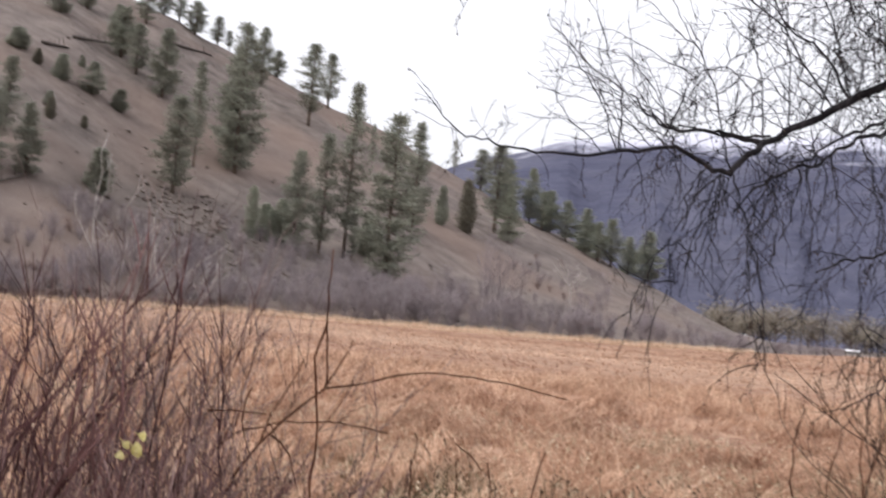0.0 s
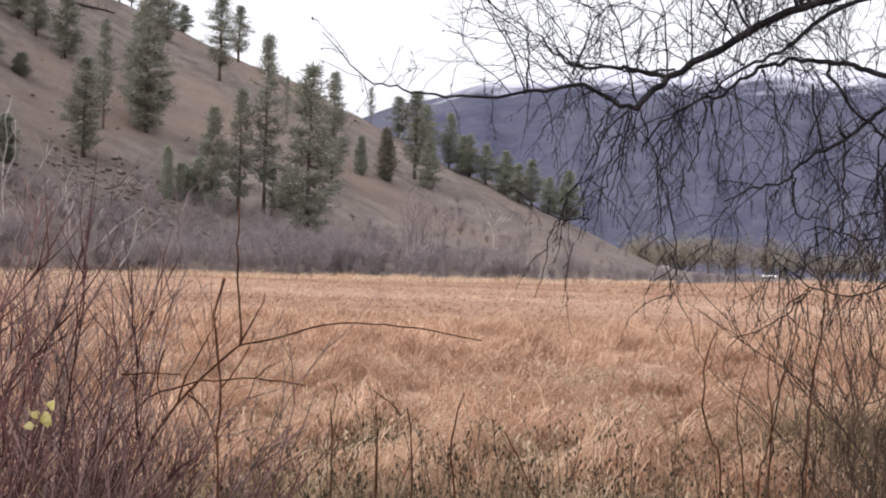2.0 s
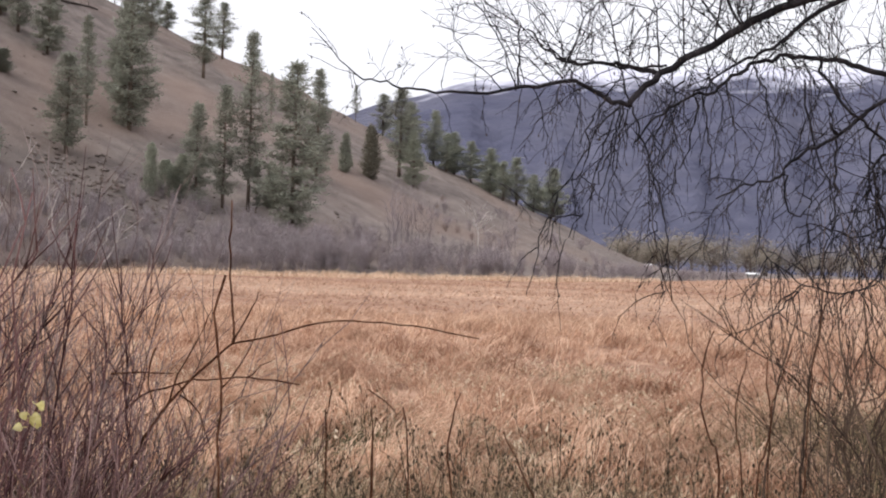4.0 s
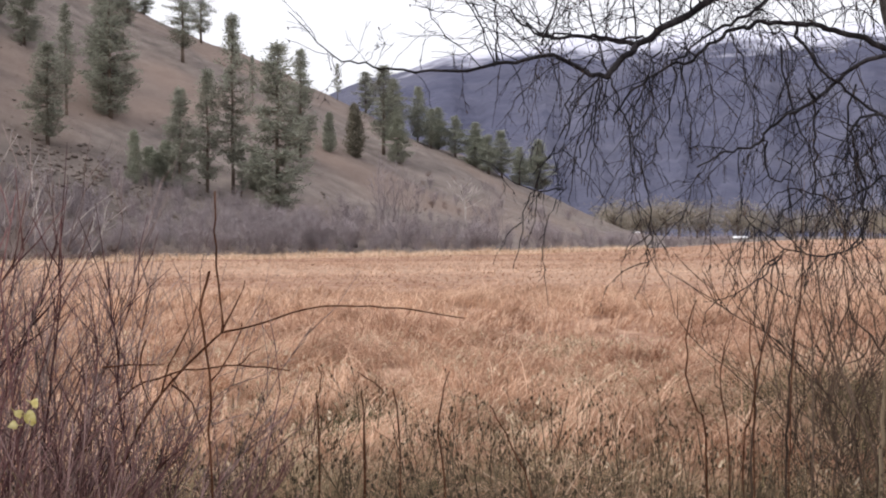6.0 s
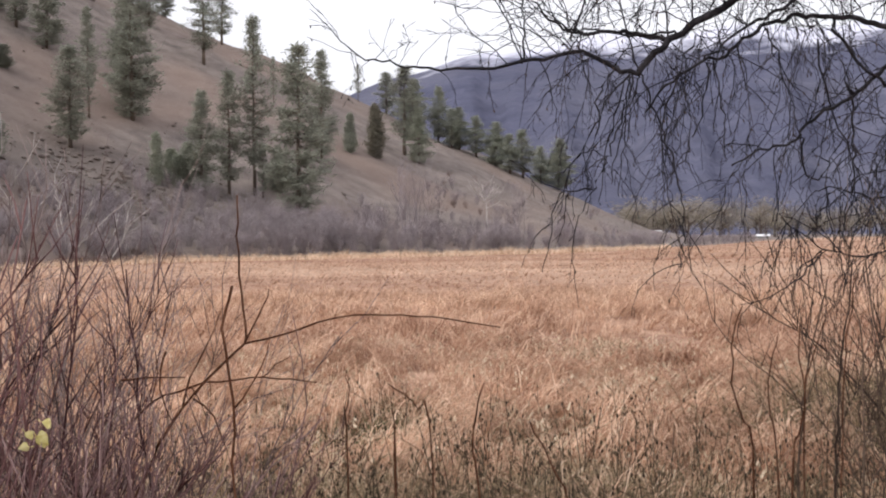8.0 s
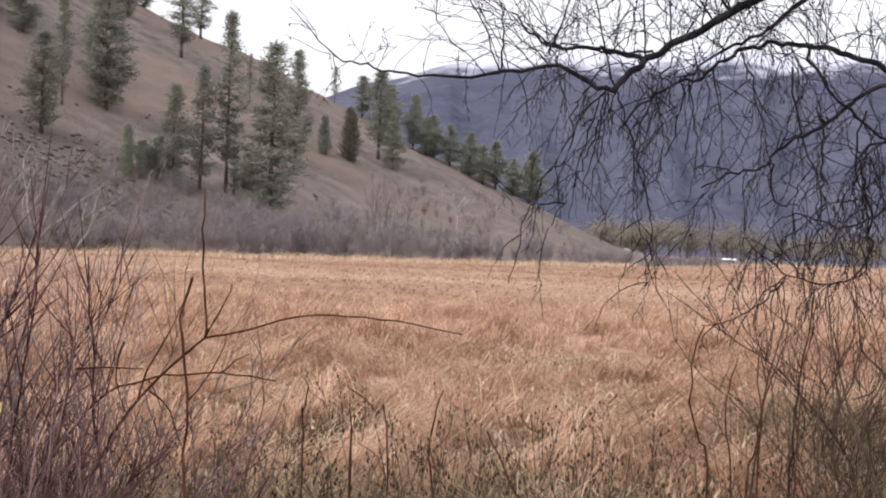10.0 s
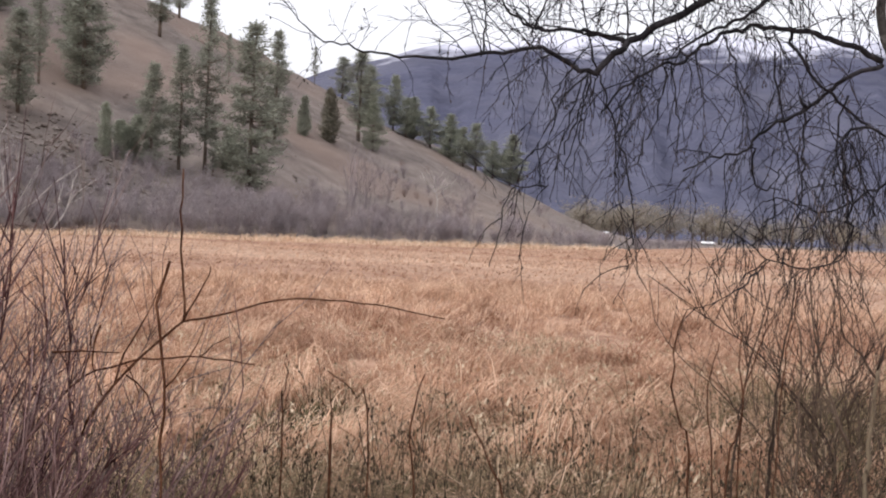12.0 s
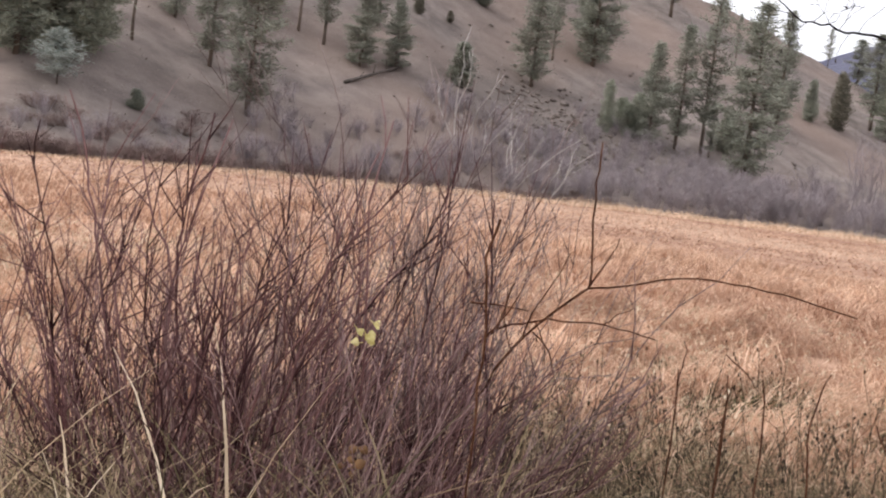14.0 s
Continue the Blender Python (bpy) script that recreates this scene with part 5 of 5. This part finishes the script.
def bough(pairs, r0, r1, sprigs=6.5, hang=0.5, longest=1.5):
    """A limb through (x, z) pairs with fine twigs growing from it."""
    slim = 1.0 if r0 > 0.02 else 0.7
    r0, r1 = r0 * slim, r1 * slim
    line = crooked(along(pairs, DEPTH, trng, 0.02, near=DRAWN), 0.014, len(pairs) + int(1000 * r0))
    wood = Build()
    start = wood.tube(line, r0, r1, 7)
    limb = part("limb", wood, M_BIRCH, tree)
    twigs, cat = Build(), Build()
    for k in range(len(line) - 1):
        for _ in range(int((line[k + 1] - line[k]).length * sprigs * (1.0 if line[k].x < 2.0 else 1.5) + trng.random())):
            o = line[k].lerp(line[k + 1], trng.random())
            down = trng.random() < (0.62 * hang if o.z > 3.2 else hang)
            d = Vector((trng.gauss(-0.2, 0.6), trng.gauss(0, 0.6), -0.4 if down else 0.8)).normalized()
            L = (trng.uniform(0.3, 1.15) if down else trng.uniform(0.3, 1.0)) * longest * (0.35 if o.x < 0.6 else 1.0)
            p = twig_system(twigs, o, d, L, (0.0046 if down else 0.0048) * (0.6 if o.x < 0.6 else 1.0), trng, 0, 0.7 if down else 0.06)
            for q in p[3:]:
                if trng.random() < 0.16:
                    cat.tube([q, q + Vector((0.004, 0, -0.010)), q + Vector((0.006, 0, -0.022))], 0.0068, 0.004, 5)
    if twigs.v:
        tagged(part("twig_spray", twigs, M_TWIG, limb, "fine drooping dark twigs"), kind="stuff")
    if cat.v:
        tagged(part("catkin_spray", cat, M_CATKIN, limb, "small dry brown catkins"), kind="stuff")


MAIN = [(4.36, 4.67), (3.99, 4.55), (3.64, 4.47), (3.13, 4.28), (2.63, 3.99), (2.14, 3.68), (1.9, 3.51), (1.75, 3.32)]
bough(MAIN, 0.044, 0.026, 8)
# long shoots that rise from the main limb
for k in range(13):
    q = k % 5 if k > 8 else 1 + k % (len(MAIN) - 2)
    u, lean, tall = trng.random(), trng.uniform(-0.55, 0.3), trng.uniform(0.9, 1.8)
    sx, sz = MAIN[q][0] + (MAIN[q + 1][0] - MAIN[q][0]) * u, MAIN[q][1] + (MAIN[q + 1][1] - MAIN[q][1]) * u
    bough([(sx, sz), (sx + 0.3 * lean * tall, sz + 0.35 * tall), (sx + 0.65 * lean * tall, sz + 0.65 * tall), (sx + 1.2 * lean * tall, sz + 0.95 * tall)], 0.012, 0.005, 7, 0.2, 1.0)
bough([(1.75, 3.32), (1.54, 3.38), (1.26, 3.53), (1.05, 3.5), (0.74, 3.44), (0.37, 3.38), (0.06, 3.38), (-0.26, 3.4), (-0.53, 3.44), (-0.76, 3.52), (-0.91, 3.65), (-1.07, 3.82), (-1.19, 3.93)], 0.021, 0.0028, 8)
bough([(4.35, 3.58), (4.05, 3.7), (3.79, 3.76), (3.53, 3.81), (3.27, 3.82), (3.01, 3.79), (2.82, 3.7), (2.64, 3.58), (2.55, 3.48), (2.31, 3.42), (2.11, 3.31), (1.92, 3.12), (1.8, 2.94)], 0.027, 0.008, 8, 0.45)
bough([(4.36, 3.55), (4.07, 3.44), (3.92, 3.31), (3.72, 3.15), (3.57, 3.05), (3.42, 2.99), (3.27, 2.87), (3.16, 2.72), (2.97, 2.67), (2.77, 2.6), (2.57, 2.49)], 0.021, 0.007)
bough([(2.03, 3.62), (1.86, 3.64), (1.68, 3.69), (1.48, 3.7), (1.22, 3.7), (1.07, 3.73), (0.91, 3.85), (0.79, 3.99)], 0.022, 0.007)
bough([(3.51, 3.81), (3.51, 3.7), (3.71, 3.43), (3.87, 3.28), (4.09, 3.12), (4.31, 2.96), (4.63, 2.85)], 0.020, 0.014)
bough([(4.0, 4.47), (3.65, 4.35), (3.36, 4.17), (3.12, 3.95), (2.82, 3.8), (2.52, 3.6), (2.33, 3.43)], 0.025, 0.008, 8, 0.4)
bough([(2.78, 4.08), (2.54, 4.45), (2.3, 4.63), (2.12, 4.8), (1.95, 5.04)], 0.018, 0.008, 10, 0.3)
bough([(1.16, 3.71), (1.15, 3.64), (1.34, 4.15), (1.57, 4.3), (1.82, 4.46), (2.01, 4.62), (2.13, 4.9)], 0.011, 0.006)
bough([(3.23, 4.31), (3.32, 4.65), (3.47, 4.94), (3.52, 5.33)], 0.018, 0.009, 10, 0.3)
bough([(3.33, 4.37), (3.06, 4.61), (2.79, 4.79), (2.61, 5.14)], 0.013, 0.007, 10, 0.3)
bough([(2.1, 3.66), (2.08, 3.69), (1.77, 3.67), (1.44, 3.71), (1.18, 3.72), (1.0, 3.83), (0.9, 3.97)], 0.018, 0.006)
bough([(0.74, 3.44), (0.73, 3.62), (0.74, 3.82), (0.71, 4.07)], 0.014, 0.007)
bough([(0.72, 3.44), (0.72, 3.46), (0.54, 3.87), (0.31, 4.21), (0.18, 4.4), (-0.02, 4.64)], 0.010, 0.005)
# a thin bough that arches high over and hangs down at its tip
bough([(2.63, 3.99), (1.9, 4.9), (0.9, 5.35), (0.0, 5.3), (-0.6, 5.05), (-0.8, 4.75), (-0.88, 4.52)], 0.012, 0.003, 6, 0.5, 0.8)
# drooping branchlets
bough([(1.68, 3.32), (1.48, 3.09), (1.31, 2.77), (1.14, 2.44), (1.02, 2.18), (0.94, 1.82), (0.88, 1.56)], 0.012, 0.0045, 2.6, 0.9, 0.5)
bough([(1.68, 3.32), (1.54, 2.96), (1.44, 2.5), (1.41, 2.15)], 0.011, 0.0045, 2.4, 0.9, 0.45)
bough([(2.27, 3.66), (2.09, 3.25), (1.96, 2.78), (2.01, 2.33), (2.06, 1.98)], 0.013, 0.0045, 4, 0.9, 0.5)
bough([(3.36, 3.62), (3.47, 3.07), (3.68, 2.57), (3.77, 2.01)], 0.014, 0.005, 4, 0.9, 0.5)
bough([(4.06, 3.26), (3.98, 2.79), (4.11, 2.39), (4.03, 1.92)], 0.014, 0.005, 4, 0.9, 0.5)
bough([(1.76, 3.33), (1.79, 3.3), (1.86, 3.1), (1.96, 2.84), (2.03, 2.64), (2.11, 2.33), (2.15, 2.03), (2.12, 1.78), (2.12, 1.57)], 0.013, 0.006, 3.2, 0.8, 0.7)
bough([(1.75, 3.32), (1.76, 3.28), (1.68, 3.05), (1.61, 2.85), (1.55, 2.6), (1.51, 2.34)], 0.012, 0.005, 3.2, 0.8, 0.7)
bough([(1.54, 3.36), (1.43, 3.21), (1.4, 2.9), (1.35, 2.7), (1.17, 2.53), (1.06, 2.44)], 0.013, 0.005, 3.2, 0.8, 0.7)
bough([(2.38, 3.44), (2.4, 3.34), (2.37, 3.19), (2.32, 2.94), (2.21, 2.74), (2.16, 2.54), (2.04, 2.44), (2.05, 2.18)], 0.013, 0.005, 3.2, 0.8, 0.7)
bough([(2.65, 3.59), (2.68, 3.33), (2.72, 3.18), (2.8, 3.13)], 0.010, 0.005, 4, 0.8, 0.5)
bough([(2.88, 3.73), (2.93, 3.63), (3.01, 3.43), (3.08, 3.23), (3.15, 3.02), (3.18, 2.8)], 0.012, 0.005, 3.2, 0.8, 0.7)
bough([(3.68, 3.13), (3.62, 3.22), (3.66, 3.12), (3.68, 2.86), (3.68, 2.51), (3.68, 2.26), (3.6, 2.0), (3.55, 1.75)], 0.016, 0.006, 3.2, 0.8, 0.7)
bough([(3.19, 2.76), (3.23, 2.73), (3.21, 2.54), (3.27, 2.39), (3.35, 2.36), (3.5, 2.61), (3.61, 2.79)], 0.014, 0.006, 4, 0.8, 0.5)
bough([(1.73, 3.33), (1.71, 3.25), (1.61, 2.95), (1.5, 2.7), (1.42, 2.45), (1.32, 2.25), (1.21, 2.05), (1.11, 1.83)], 0.013, 0.005, 3.2, 0.8, 0.7)
bough([(1.34, 2.29), (1.12, 2.28), (0.91, 2.35), (0.74, 2.48), (0.59, 2.57)], 0.010, 0.004, 4, 0.8, 0.5)
bough([(1.7, 3.34), (1.68, 3.28), (1.63, 2.95), (1.6, 2.6), (1.57, 2.22)], 0.011, 0.004, 5, 0.8, 0.5)
bough([(2.43, 3.45), (2.46, 3.31), (2.5, 3.09), (2.54, 2.88), (2.45, 2.71), (2.39, 2.57)], 0.011, 0.004, 5, 0.8, 0.5)
bough([(4.33, 2.95), (4.1, 2.95), (4.01, 2.84), (4.07, 2.53), (4.16, 2.22), (4.16, 1.99), (4.07, 1.76), (3.86, 1.69), (3.62, 1.69), (3.36, 1.77), (3.17, 1.91), (3.01, 2.07)], 0.018, 0.006, 16, 0.7, 0.9)
bough([(4.58, 2.87), (4.44, 2.47), (4.29, 2.41), (4.09, 2.27), (3.88, 2.18), (3.72, 2.24), (3.54, 2.28), (3.33, 2.26)], 0.016, 0.006, 16, 0.7, 0.9)
bough([(3.37, 1.67), (3.24, 1.51), (3.07, 1.4), (2.87, 1.3), (2.64, 1.25)], 0.012, 0.004, 6, 0.9, 0.5)
